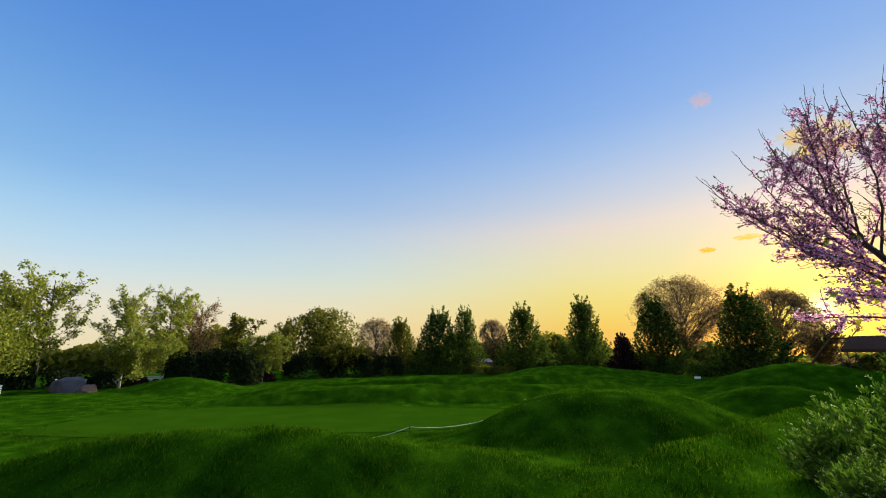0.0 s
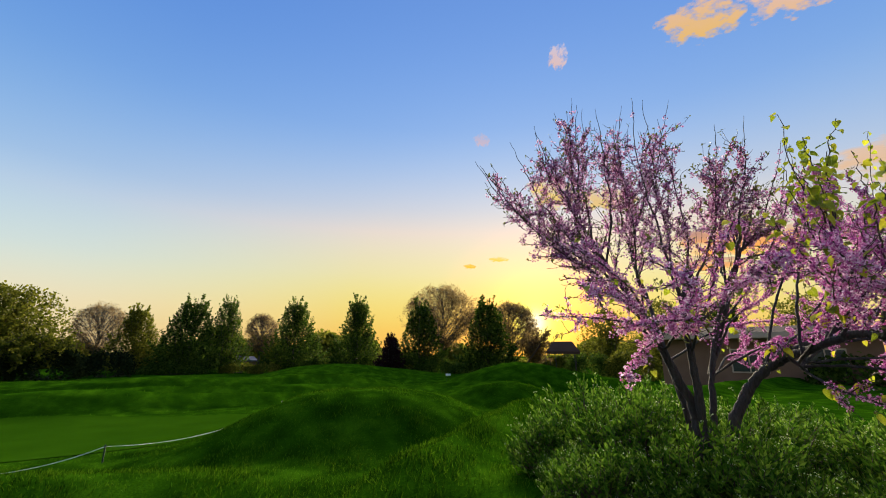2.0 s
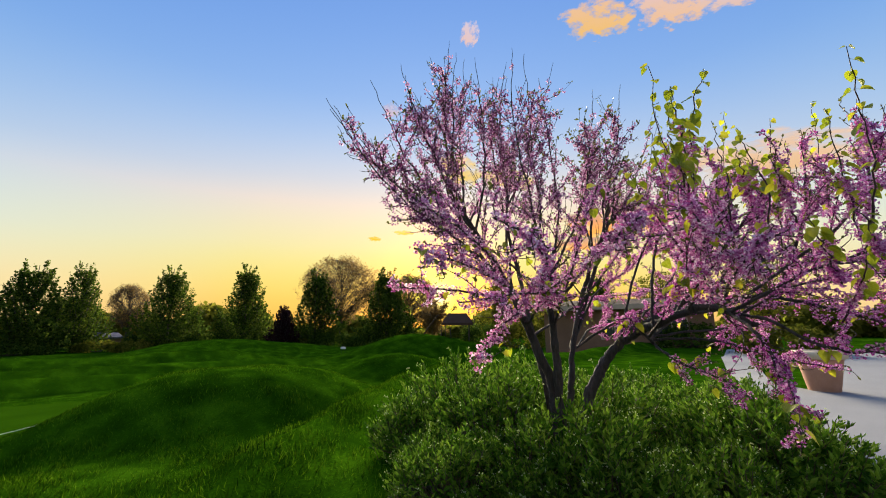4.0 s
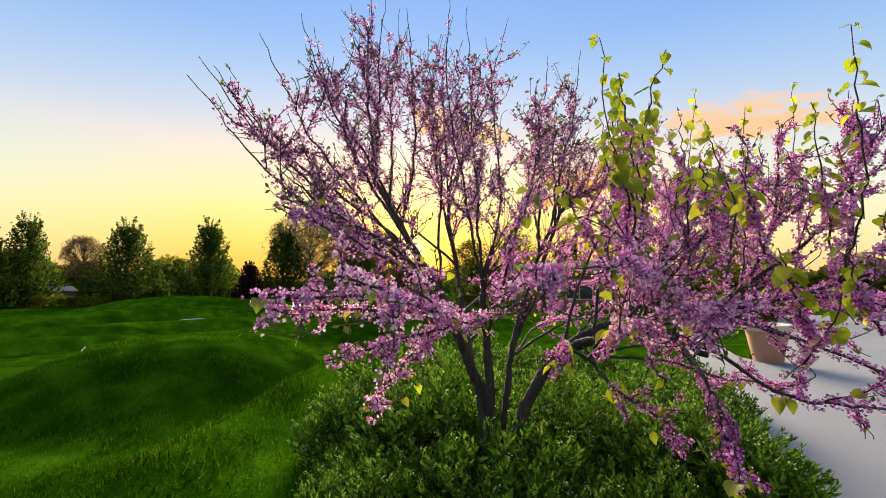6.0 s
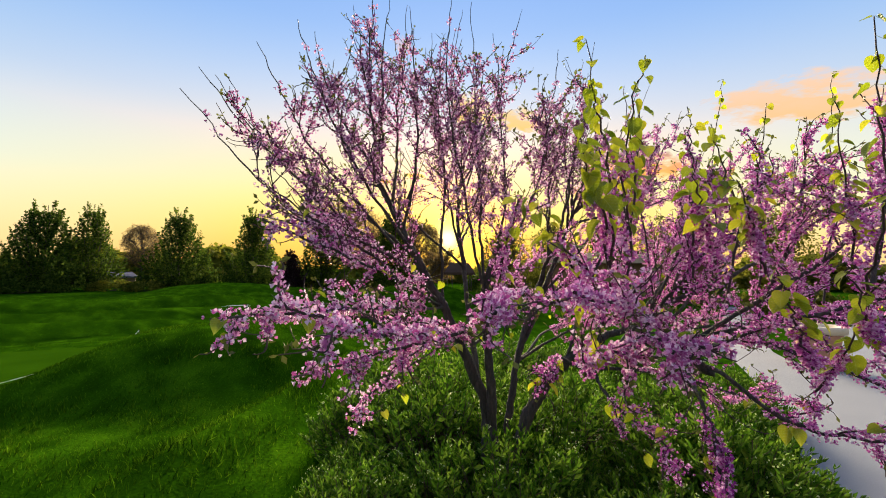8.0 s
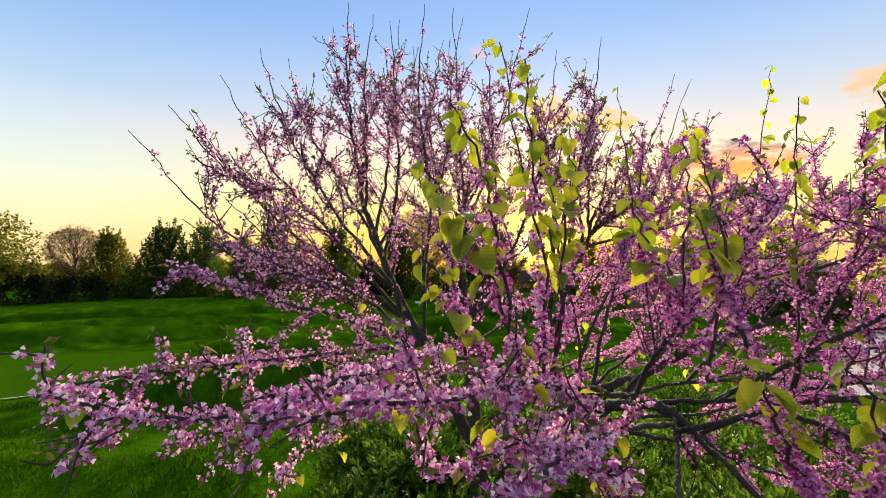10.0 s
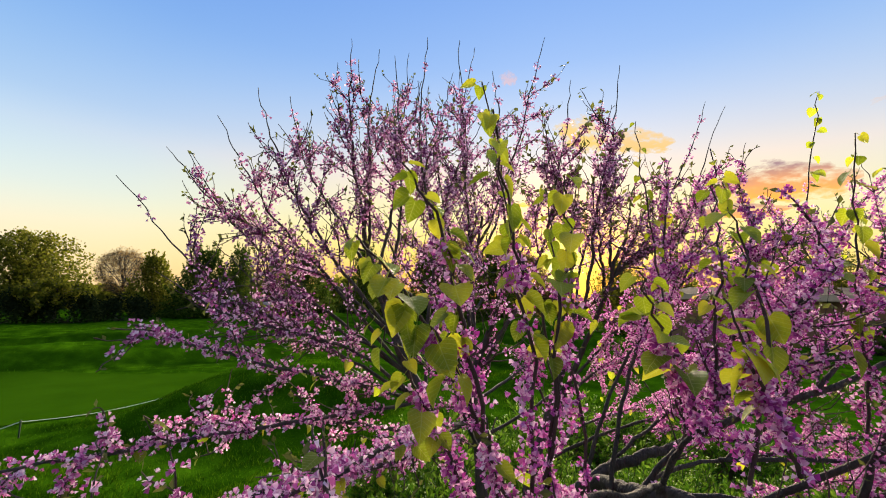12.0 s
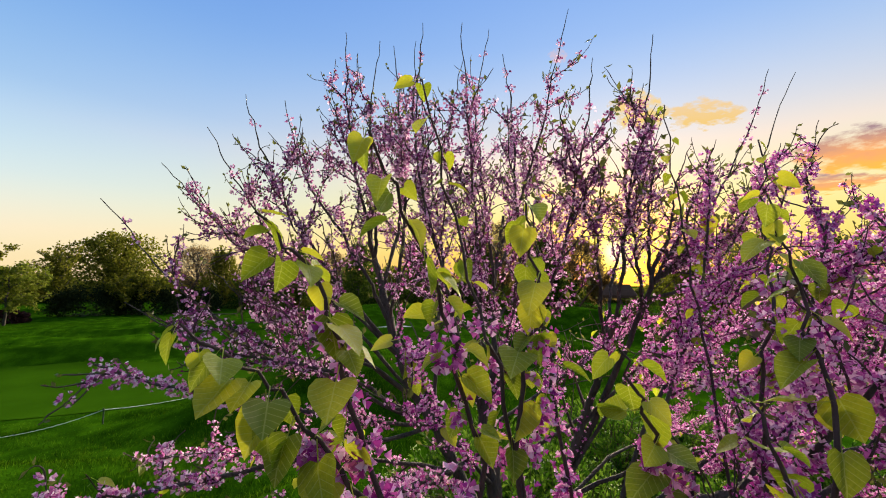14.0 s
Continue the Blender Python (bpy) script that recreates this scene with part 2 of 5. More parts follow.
M_ROOF = material("shingle_roof", [(0.05, 0.035, 0.03), (0.09, 0.065, 0.055)], 0.95, 1.0, 12, 0.7, spec=0.05, stretch=(1, 1, 4))
M_DARKROOF = material("dark_boards", [(0.045, 0.027, 0.020), (0.08, 0.05, 0.036)], 0.95, 1.0, 12, 0.5, spec=0.02)
M_TRIM = material("beige_trim", [(0.36, 0.28, 0.20), (0.46, 0.37, 0.27)], 0.7, 3, 40, 0.1)
M_TERRA = material("terracotta", [(0.38, 0.19, 0.12), (0.50, 0.27, 0.18)], 0.85, 5, 60, 0.3)
M_RIM = material("pale_rim", [(0.55, 0.44, 0.30), (0.66, 0.54, 0.38)], 0.8, 5, 60, 0.2)
M_GLASS = material("dark_window", [(0.02, 0.025, 0.03), (0.04, 0.05, 0.055)], 0.08, 2, 10, 0, spec=0.6)

# ---- mesh helpers ----


def mesh_of(name, verts, faces, mat, smooth=False):
    """A mesh from arrays: verts (n, 3), faces (m, k) of one width k."""
    verts, faces = np.asarray(verts, np.float32), np.asarray(faces, np.int32)
    me = bpy.data.meshes.new(name)
    me.vertices.add(len(verts))
    me.vertices.foreach_set("co", verts.ravel())
    m, k = faces.shape
    me.loops.add(m * k)
    me.loops.foreach_set("vertex_index", faces.ravel())
    me.polygons.add(m)
    me.polygons.foreach_set("loop_start", np.arange(0, m * k, k, dtype=np.int32))
    me.polygons.foreach_set("use_smooth", np.full(m, smooth))
    me.materials.append(mat)
    me.update(calc_edges=True)
    return me


def lay_normals(me, normals):
    """Gives soft growth the shading of the surface that it grows on."""
    me.normals_split_custom_set_from_vertices(normals)
    return me


def put_part(name, me, parent=None, label="", kind=""):
    ob = new(name, me)
    ob.parent = parent
    return tagged(ob, label, "", "", kind)


def part(name, bm, mat, parent, label=""):
    me = bpy.data.meshes.new(name)
    bm.to_mesh(me)
    bm.free()
    me.materials.append(mat)
    return put_part(name, me, parent, label)


def empty_thing(name, place, label, category, group="", kind=""):
    ob = new(name)
    ob.location = place
    return tagged(ob, label, category, group, kind)


def tubes(paths, sides=5):
    """Tapered tubes along polylines: paths of (points (n,3), radii (n,)). Returns verts, quads."""
    vs, fs, base = [], [], 0
    ring = np.arange(sides) * 2 * np.pi / sides
    cs, sn = np.cos(ring)[None, :, None], np.sin(ring)[None, :, None]
    for pts, rad in paths:
        pts, rad = np.asarray(pts, float), np.asarray(rad, float)
        n = len(pts)
        tan = np.gradient(pts, axis=0)
        tan /= np.linalg.norm(tan, axis=1, keepdims=True) + 1e-9
        ref = np.array([0.31, 0.93, 0.2]) if abs(tan.mean(0)[2]) > 0.6 else np.array([0.05, 0.1, 1.0])
        u = np.cross(tan, ref)
        u /= np.linalg.norm(u, axis=1, keepdims=True) + 1e-9
        w = np.cross(tan, u)
        v = pts[:, None, :] + rad[:, None, None] * (u[:, None, :] * cs + w[:, None, :] * sn)
        vs.append(v.reshape(-1, 3))
        i, j = np.meshgrid(np.arange(n - 1), np.arange(sides), indexing="ij")
        a, b = base + i * sides + j, base + i * sides + (j + 1) % sides
        fs.append(np.stack([a, b, b + sides, a + sides], -1).reshape(-1, 4))
        base += n * sides
    return np.concatenate(vs), np.concatenate(fs)


def spline(ctrl, n):
    """A smooth curve through the control points (Catmull-Rom)."""
    c = np.asarray(ctrl, float)
    c = np.vstack([2 * c[0] - c[1], c, 2 * c[-1] - c[-2]])
    s = np.linspace(0, len(c) - 3 - 1e-6, n)
    k = s.astype(int)
    f = (s - k)[:, None]
    p0, p1, p2, p3 = c[k], c[k + 1], c[k + 2], c[k + 3]
    return 0.5 * (2 * p1 + (p2 - p0) * f + (2 * p0 - 5 * p1 + 4 * p2 - p3) * f ** 2 + (3 * p1 - p0 - 3 * p2 + p3) * f ** 3)


def unit(v):
    return v / (np.linalg.norm(v, axis=-1, keepdims=True) + 1e-9)


def scatter(places, ways, sizes, verts, faces, rng):
    """Copies of a little template at places, its z turned along ways, spun at random, joined into one mesh's arrays."""
    places, ways = np.asarray(places, float), unit(np.asarray(ways, float))
    n = len(places)
    u = unit(np.cross(ways, rng.normal(size=(n, 3))))
    w = np.cross(ways, u)
    t = np.asarray(verts, float)
    sizes = np.broadcast_to(np.asarray(sizes, float), (n,))
    v = places[:, None] + sizes[:, None, None] * (t[None, :, 0:1] * u[:, None] + t[None, :, 1:2] * w[:, None] + t[None, :, 2:3] * ways[:, None])
    f = (np.arange(n) * len(t))[:, None, None] + np.asarray(faces)[None]
    return v.reshape(-1, 3), f.reshape(-1, f.shape[-1])


def lathe(profile, sides=24):
    """A turned body from (radius, height) pairs."""
    bm = bmesh.new()
    rings = [[bm.verts.new((r * math.cos(2 * math.pi * k / sides), r * math.sin(2 * math.pi * k / sides), z)) for k in range(sides)] for r, z in profile]
    for a, b in zip(rings, rings[1:]):
        for k in range(sides):
            bm.faces.new((a[k], a[(k + 1) % sides], b[(k + 1) % sides], b[k]))
    bm.faces.new(rings[0][::-1])
    bm.faces.new(rings[-1])
    for f in bm.faces:
        f.smooth = len(f.verts) == 4
    return bm


def box(x0, y0, z0, x1, y1, z1, bevel=0.01):
    bm = bmesh.new()
    bmesh.ops.create_cube(bm, size=1)
    for v in bm.verts:
        v.co = Vector((x0 + (v.co.x + 0.5) * (x1 - x0), y0 + (v.co.y + 0.5) * (y1 - y0), z0 + (v.co.z + 0.5) * (z1 - z0)))
    if bevel:
        bmesh.ops.bevel(bm, geom=bm.edges[:], offset=bevel, segments=2, affect="EDGES")
    return bm


def polar(az, d, z=0.0):
    """A place at a bearing (degrees clockwise from +y) and distance from where the walk begins."""
    return (0.19 + d * math.sin(radians(az)), 0.13 + d * math.cos(radians(az)), z)


# ---- ground ----
# mounds: centre x, y, height, half-length, half-width, turn of the long axis (degrees), flatness
MOUNDS = [
    (-2.4, 6.3, 0.76, 3.6, 1.15, 3, 1.25),
    (3.9, 9.9, 1.02, 2.9, 2.1, 10, 1.6),
    (3.6, 2.7, 0.40, 1.6, 1.4, 20, 1.1),
    (-13.8, 22.6, 0.80, 2.3, 1.6, 0, 1.1),
    (-3.0, 25.5, 0.55, 7.5, 2.6, 0, 1.3),
    (-5.2, 18.6, 0.42, 3.2, 1.3, -10, 1.0),
    (-1.0, 17.6, 0.46, 8.0, 0.40, 3, 1.4),
    (2.0, 20.2, 0.56, 9.0, 0.46, 4, 1.4),
    (0.0, 23.0, 0.56, 8.0, 0.5, 2, 1.4),
    (6.9, 23.4, 0.42, 2.4, 0.8, 5, 1.2),
    (7.7, 30.0, 1.05, 4.0, 3.0, 5, 1.0),
    (13.2, 29.0, 0.60, 3.2, 2.4, -15, 1.0),
    (20.1, 25.0, 1.0, 3.2, 2.6, -30, 1.0),
    (10.3, 13.5, 0.85, 2.0, 1.5, -35, 1.1),
    (15.5, 19.6, 1.22, 2.7, 2.2, -38, 1.1),
    (18.6, 16.8, 0.62, 3.2, 1.6, -45, 1.1),
    (-20.0, 19.0, 0.25, 5.0, 2.0, 0, 1.0),
    (-15.0, 25.2, -0.55, 2.2, 1.6, 0, 1.2),
    (-20.2, 20.4, -0.62, 2.0, 1.4, 40, 1.2),
]


def height(x, y):
    """The ground's height: low mounds on a nearly level course, a bank towards the walk."""
    x, y = np.asarray(x, float), np.asarray(y, float)
    z = np.zeros_like(x)
    for cx, cy, h, a, b, turn, flat in MOUNDS:
        c, s = math.cos(radians(turn)), math.sin(radians(turn))
        u, v = ((x - cx) * c + (y - cy) * s) / a, (-(x - cx) * s + (y - cy) * c) / b
        z = z + h * np.exp(-0.5 * ((u * u + v * v) * 1.6) ** flat)
    # the bank on which the walk and the shrubs lie
    edge = 3.45 + 0.87 * np.logaddexp(0, (x - 0.6) * 2.0) / 2.0 - 0.75 * np.logaddexp(0, (x - 6.5) * 1.2) / 1.2
    line = y - edge
    bank = 1 / (1 + np.exp(np.clip(line / np.where(x < 1, 0.4, 0.26), -40, 40)))
    z = z + 0.36 * np.exp(-((line + 0.55) / 0.55) ** 2) / (1 + np.exp(np.clip(-(x - 1.2) * 3, -40, 40)))
    z = z + 0.57 * bank
    walkway = 1 / (1 + np.exp(np.clip((y - 1.25 - 0.22 * np.clip(x - 4.5, 0, 5)) / 0.12, -40, 40)))
    z = z * (1 - walkway) + 0.57 * walkway
    far = np.clip((np.hypot(x, y) - 34) / 40, 0, 1)
    rip = 0.05 * np.sin(0.9 * x + 0.4 * y) * np.sin(0.55 * y - 0.3 * x + 1.0) + 0.02 * np.sin(2.3 * x) * np.sin(2.1 * y + 0.5)
    green = np.exp(-(((x + 4.0) / 7.0) ** 2 + ((y - 13.2) / 3.2) ** 2) ** 2)
    return z * (1 - far) + rip * (1 - far) * (1 - 0.9 * green) * (1 - walkway)


def warped(n, near, far):
    s = np.linspace(-1, 1, n)
    k = 6.5
    return np.sinh(k * s) / math.sinh(k) * (far - near) + s * near


gx, gy = 3.0 + warped(340, 14, 2500), 6.0 + warped(340, 14, 2500)
X, Y = np.meshgrid(gx, gy, indexing="ij")
V = np.stack([X, Y, height(X, Y)], -1).reshape(-1, 3)
i, j = np.meshgrid(np.arange(339), np.arange(339), indexing="ij")
q = i * 340 + j
F = np.stack([q, q + 340, q + 341, q + 1], -1).reshape(-1, 4)
ground = new("ground", mesh_of("ground", V, F, M_ROUGH, True))
tagged(ground, "rolling dark green golf rough with rounded grassy mounds", "lawn", kind="structure")


def sheet(name, outline, lift, mat, label, category, step=0.35):
    """A thin sheet that lies on the ground inside an outline of (x, y)."""
    bm = bmesh.new()
    vs = [bm.verts.new((x, y, 0)) for x, y in outline]
    bm.faces.new(vs)
    lo, hi = np.min(outline, 0), np.max(outline, 0)
    for ax in (0, 1):
        for c in np.arange(lo[ax] + step, hi[ax], step):
            p, nrm = [0, 0, 0], [0, 0, 0]
            p[ax], nrm[ax] = c, 1
            bmesh.ops.bisect_plane(bm, geom=bm.verts[:] + bm.edges[:] + bm.faces[:], plane_co=p, plane_no=nrm)
    for v in bm.verts:
        v.co.z = float(height(v.co.x, v.co.y)) + lift
    for f in bm.faces:
        f.smooth = True
    ob = part(name, bm, mat, None)
    return tagged(ob, label, category, kind="structure")


def oval(cx, cy, a, b, turn=0, n=40, wob=0.08):
    out = []
    for k in range(n):
        t = 2 * math.pi * k / n
        r = 1 + wob * math.sin(3 * t + cx) + wob * 0.6 * math.sin(5 * t + cy)
        x, y = a * r * math.cos(t), b * r * math.sin(t)
        c, s = math.cos(radians(turn)), math.sin(radians(turn))
        out.append((cx + x * c - y * s, cy + x * s + y * c))
    return out


sheet("putting_green", oval(-4.2, 13.2, 7.2, 3.0, 3), 0.012, M_GREEN, "smooth close-mown lighter putting green between grass mounds", "lawn")
sheet("sand_bunker", oval(6.9, 22.5, 1.5, 0.15, 5, 40, 0.05), 0.035, M_SAND, "narrow pale sand bunker between grass mounds", "bunker", 0.3)
sheet("sand_bunker", oval(-18.1, 23.0, 2.6, 0.5, 38), 0.03, M_SAND, "long pale sand strip below the hedge", "bunker", 0.4)
WALK = [(-9, -2.2), (-9, 0.95), (4.2, 1.1), (5.8, 1.45), (8.0, 2.0), (10.3, 3.0), (14, 4.1), (18, 5.2), (24, 6.4), (24, 5.4), (17, 4.05), (13.2, 3.15), (11.6, 2.65),
        (11.0, 2.35), (10.9, 2.15), (11.2, 2.0), (12.5, 2.0), (25, 2.9), (25, -2.2)]
sheet("concrete_path", WALK, 0.03, M_CONC, "smooth pale grey concrete path that curves past the shrubs", "path", 0.5)


# ---- redbud tree ----
def clear_lane(p):
    """False for places too near the camera's path, which is kept free of twigs."""
    lane = np.array([(0.3, 0.2, 1.75), (0.85, 0.82, 1.7), (1.45, 1.12, 1.98), (1.58, 0.9, 2.1), (2.14, 0.76, 2.25), (2.42, 0.84, 2.44), (2.56, 0.91, 2.48)])
    p = np.atleast_2d(p)
    best = np.full(len(p), 9.0)
    for a, b in zip(lane, lane[1:]):
        f = np.clip(((p - a) @ (b - a)) / ((b - a) @ (b - a)), 0, 1)
        best = np.minimum(best, np.linalg.norm(p - a - f[:, None] * (b - a), axis=1))
    return best > 0.36


PETAL_V, PETAL_F = [], []
for k in range(3):                      # three cupped petals: a keel and two wings
    a = 2 * math.pi * k / 3
    c, s = math.cos(a), math.sin(a)
    o = len(PETAL_V)
    for r, w, z in ((0.0, 0.12, 0.0), (0.0, -0.12, 0.0), (0.42, -0.36, 0.62), (0.42, 0.36, 0.62)):
        PETAL_V.append((r * c - w * s, r * s + w * c, z))
    PETAL_F.append((o, o + 1, o + 2, o + 3))
POD_V, POD_F = PETAL_V[:8], PETAL_F[:2]      # the far crown's smaller blossoms: a keel and a hood
BUD_V = [(0, 0, 0), (0.28, 0.1, 0.5), (0, 0.05, 1.0), (-0.28, 0.1, 0.5)]
BUD_F = [(0, 1, 2, 3)]


def leaf_mesh(name, fold, droop):
    """A heart-shaped leaf, one unit long from the stalk at the origin along +y, folded at its midrib, with its stalk."""
    bm = bmesh.new()
    half = [(0.0, 0.06), (0.20, -0.06), (0.42, 0.02), (0.52, 0.24), (0.47, 0.50), (0.30, 0.76), (0.0, 1.04)]

    def shaped(x, y):
        return (x * (1 - 0.12 * fold), y, fold * abs(x) * 0.55 - droop * y * y * 0.35 + 0.02 * math.sin(9 * y + 5 * x))
    mid = [bm.verts.new(shaped(0, y)) for y in (0.06, 0.25, 0.5, 0.76, 1.04)]
    for sgn in (1, -1):
        rim = [bm.verts.new(shaped(sgn * x, y)) for x, y in half[1:6]]
        inner = [bm.verts.new(shaped(sgn * x * 0.5, y)) for x, y in ((0.30, 0.12), (0.50, 0.27), (0.46, 0.50), (0.30, 0.74))]
        strips = [(mid[0], rim[0], inner[0]), (rim[0], rim[1], inner[0]), (rim[1], rim[2], inner[1], inner[0]), (rim[2], rim[3], inner[2], inner[1]),
                  (rim[3], rim[4], inner[3], inner[2]), (rim[4], mid[4], inner[3]), (mid[0], inner[0], inner[1], mid[1]), (mid[1], inner[1], inner[2], mid[2]),
                  (mid[2], inner[2], inner[3], mid[3]), (mid[3], inner[3], mid[4])]
        for f in strips:
            fc = bm.faces.new(f if sgn > 0 else f[::-1])
            fc.smooth = True
    ring = []
    for y, z in ((-0.42, 0.10), (0.08, 0.0)):
        ring.append([bm.verts.new((0.018 * math.cos(a), y, z + 0.018 * math.sin(a))) for a in (0.5, 2.6, 4.7)])
    for k in range(3):
        bm.faces.new((ring[0][k], ring[0][(k + 1) % 3], ring[1][(k + 1) % 3], ring[1][k]))
    me = bpy.data.meshes.new(name)
    bm.to_mesh(me)
    bm.free()
    me.materials.append(M_LEAF)
    return me


LEAVES = [leaf_mesh("leaf", 0.45, 0.35), leaf_mesh("leaf", 1.0, 0.7), leaf_mesh("leaf", 0.3, 1.1)]


def hang_leaf(parent, place, out, size, rng):
    """One leaf on its stalk: it points out from the twig and hangs."""
    y = unit(np.array([out[0], out[1], rng.uniform(-1.7, -0.1)]))
    x = unit(np.cross(y, np.array([rng.normal() * 0.35, rng.normal() * 0.35, 1.0])))
    z = np.cross(x, y)
    ob = new("leaf", LEAVES[rng.randint(3)])
    at = np.asarray(place) + y * 0.42 * size
    ob.matrix_world = Matrix(((x[0] * size, y[0] * size, z[0] * size, at[0]), (x[1] * size, y[1] * size, z[1] * size, at[1]),
                              (x[2] * size, y[2] * size, z[2] * size, at[2]), (0, 0, 0, 1)))
    ob.parent = parent


def shoot(start, way, length, rng, lift=0.5, wob=0.10, n=8):
    """A twig's line: from start along way, bending upwards as it goes."""
    p, d, out = np.array(start, float), unit(np.array(way, float)), []
    kink = rng.normal(size=3) * wob
    for k in range(n):
        out.append(p.copy())
        p = p + d * length / (n - 1)
        kink = 0.6 * kink + rng.normal(size=3) * wob
        d = unit(d + kink + np.array([0, 0, lift / n]))
    return np.array(out)


WOOD = []        # lines of the wood that stands, from which later limbs spring


def limb(tree, ctrl, r0, r1, seed, side=9, side_len=0.55, lift=0.6, bloom=1.0, leafy=0, leaf_size=0.055, start=0.2, tips=0.18, twig_len=0.22, twigs=5,
         flat=0.0, petal=1.0, wob=0.10, taper=0.35, bare=1.0, label="", name="limb", flower=None, knot=0.030, spread=0.8, tuft=1.0, budded=False):
    """A limb through its control points with side branches, twigs, blossom clusters and leaves grown on it."""
    rng = np.random.RandomState(seed)
    ctrl = [np.array(c, float) for c in ctrl]
    if name == "limb" and WOOD:
        wood = np.concatenate(WOOD)
        ctrl[0] = wood[np.argmin(np.linalg.norm(wood - ctrl[0], axis=1))]
    main = spline(ctrl, 8 * len(ctrl))
    bend = np.cumsum(rng.normal(size=main.shape), 0) * (0.0048 if budded else 0.0030)
    main += bend - bend[0]
    WOOD.append(spline(main[::4], 60))
    rad = np.linspace(r0, r1, len(main)) * (1 + 0.06 * rng.normal(size=len(main)))
    v, f = tubes([(main, rad)], 9 if r0 > 0.02 else 6)
    top = put_part(name, mesh_of(name, v, f, M_BARK, True), tree, label)
    lines, flowers = [], [(main[int(len(main) * start):int(len(main) * bare)], 1.25 if r0 < 0.01 else 0.7 if r0 < 0.03 else 0.35)]
    if budded:                              # small buds sit along the bare tip too
        flowers.append((main[int(len(main) * bare):-2], 0.26))
    for s in range(side):
        t = start + (bare - start) * (s + rng.uniform(0.1, 0.9)) / side
        k = min(int(t * (len(main) - 1)), len(main) - 2)
        tan = unit(main[k + 1] - main[k])
        rnd = rng.normal(size=3)
        rnd[2] *= 1 - flat
        out = unit(rnd - tan * (rnd @ tan))
        way = tan * rng.uniform(0.5, 0.95) + out * spread + np.array([0, 0, 0.28 * lift])
        L = side_len * rng.uniform(0.55, 1.1) * (1 - taper * t)
        line = shoot(main[k], way, L, rng, lift * 0.8, wob, 9)
        if not clear_lane(line).all():
            continue
        rr = max(0.0028, min(rad[k] * 0.55, 0.010))
        lines.append((line, np.linspace(rr, 0.0018, len(line))))
        flowers.append((line[1:7], 1.0))
        for w in range(twigs):
            k2 = rng.randint(2, len(line) - 1)
            tan2 = unit(line[k2 + 1] - line[k2]) if k2 + 1 < len(line) else unit(line[k2] - line[k2 - 1])
            rnd = rng.normal(size=3)
            tw = shoot(line[k2], tan2 * 0.8 + unit(rnd) * 0.75 + np.array([0, 0, 0.3 * lift]), twig_len * rng.uniform(0.5, 1.3), rng, lift, wob * 1.1, 7)
            if not clear_lane(tw).all():
                continue
            lines.append((tw, np.linspace(0.0026, 0.0012, len(tw))))
            flowers.append((tw[:5], 0.8))
            if tips and w % 2 == 0:
                tip = shoot(tw[-1], unit(tw[-1] - tw[-3]) + np.array([0, 0, 0.4 * lift]), tips * rng.uniform(0.3, 0.9), rng, lift * 0.7, wob * 0.8, 5)
                if clear_lane(tip).all():
                    lines.append((tip, np.linspace(0.0018, 0.0011, 5)))
        if tips:
            tip = shoot(line[-1], unit(line[-1] - line[-3]) + np.array([0, 0, 0.35 * lift]), tips * rng.uniform(0.5, 1.4), rng, lift * 0.7, wob * 2.0, 7)
            if clear_lane(tip).all():
                lines.append((tip, np.linspace(0.0022, 0.0012, len(tip))))
                flowers.append((tip[:6], 0.22))
    if lines:
        v, f = tubes(lines, 4)
        put_part("twig_growth", mesh_of("twig_growth", v, f, M_TWIG, True), top, "thin dark twigs", "stuff")
    cp, cw, cs = [], [], []
    for part_no, (line, dens) in enumerate(flowers):
        skin = 0.45 * (r0 + r1) if part_no == 0 else 0.0
        seg = np.linalg.norm(np.diff(line, axis=0), axis=1).sum()
        count = max(1, int(seg / knot))
        for j in range(count):                              # blossoms sit in knots along the wood, some of them missing
            if rng.rand() > dens * bloom * 0.72:
                continue
            u = np.clip((j + 0.5 + 0.28 * rng.normal()) / count * (len(line) - 1), 0, len(line) - 1.001)
            k = int(u)
            p = line[k] + (u - k) * (line[k + 1] - line[k])
            m = rng.randint(6, 14)
            ways = unit(rng.normal(size=(m, 3)) + (0, 0, 0.15))
            cp.append(p + ways * (skin + rng.uniform(0.004, 0.018, size=(m, 1)) * petal) + rng.normal(size=3) * 0.003)
            cw.append(ways + rng.normal(size=(m, 3)) * 0.4)
            cs.append(rng.uniform(0.008, 0.0150, size=m) * petal)
    if cp:
        cp, cw, cs = np.concatenate(cp), np.concatenate(cw), np.concatenate(cs)
        keep = clear_lane(cp)
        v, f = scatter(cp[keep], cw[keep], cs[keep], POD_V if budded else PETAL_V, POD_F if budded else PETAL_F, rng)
        put_part("blossoms", mesh_of("blossoms", v, f, flower or M_PETAL), top, "mauve buds and blossoms in tight knots, backlit shade in their colour" if budded else "pale pink pea blossoms in tight clusters" if flower else "magenta-pink pea blossoms in tight clusters", "stuff")
    # tiny opening leaves at the twig ends, and full leaves where the limb is leafy
    ends = np.array([l[-1] for l, _ in lines[::2]] + [l[-2] for l, _ in lines[::2]] + [l[-3] for l, _ in lines[::3]]) if lines else np.zeros((0, 3))
    if len(ends):
        v, f = scatter(ends, rng.normal(size=ends.shape) + (0, 0, 0.2), rng.uniform(0.012, 0.026, len(ends)) * tuft, BUD_V, BUD_F, rng)
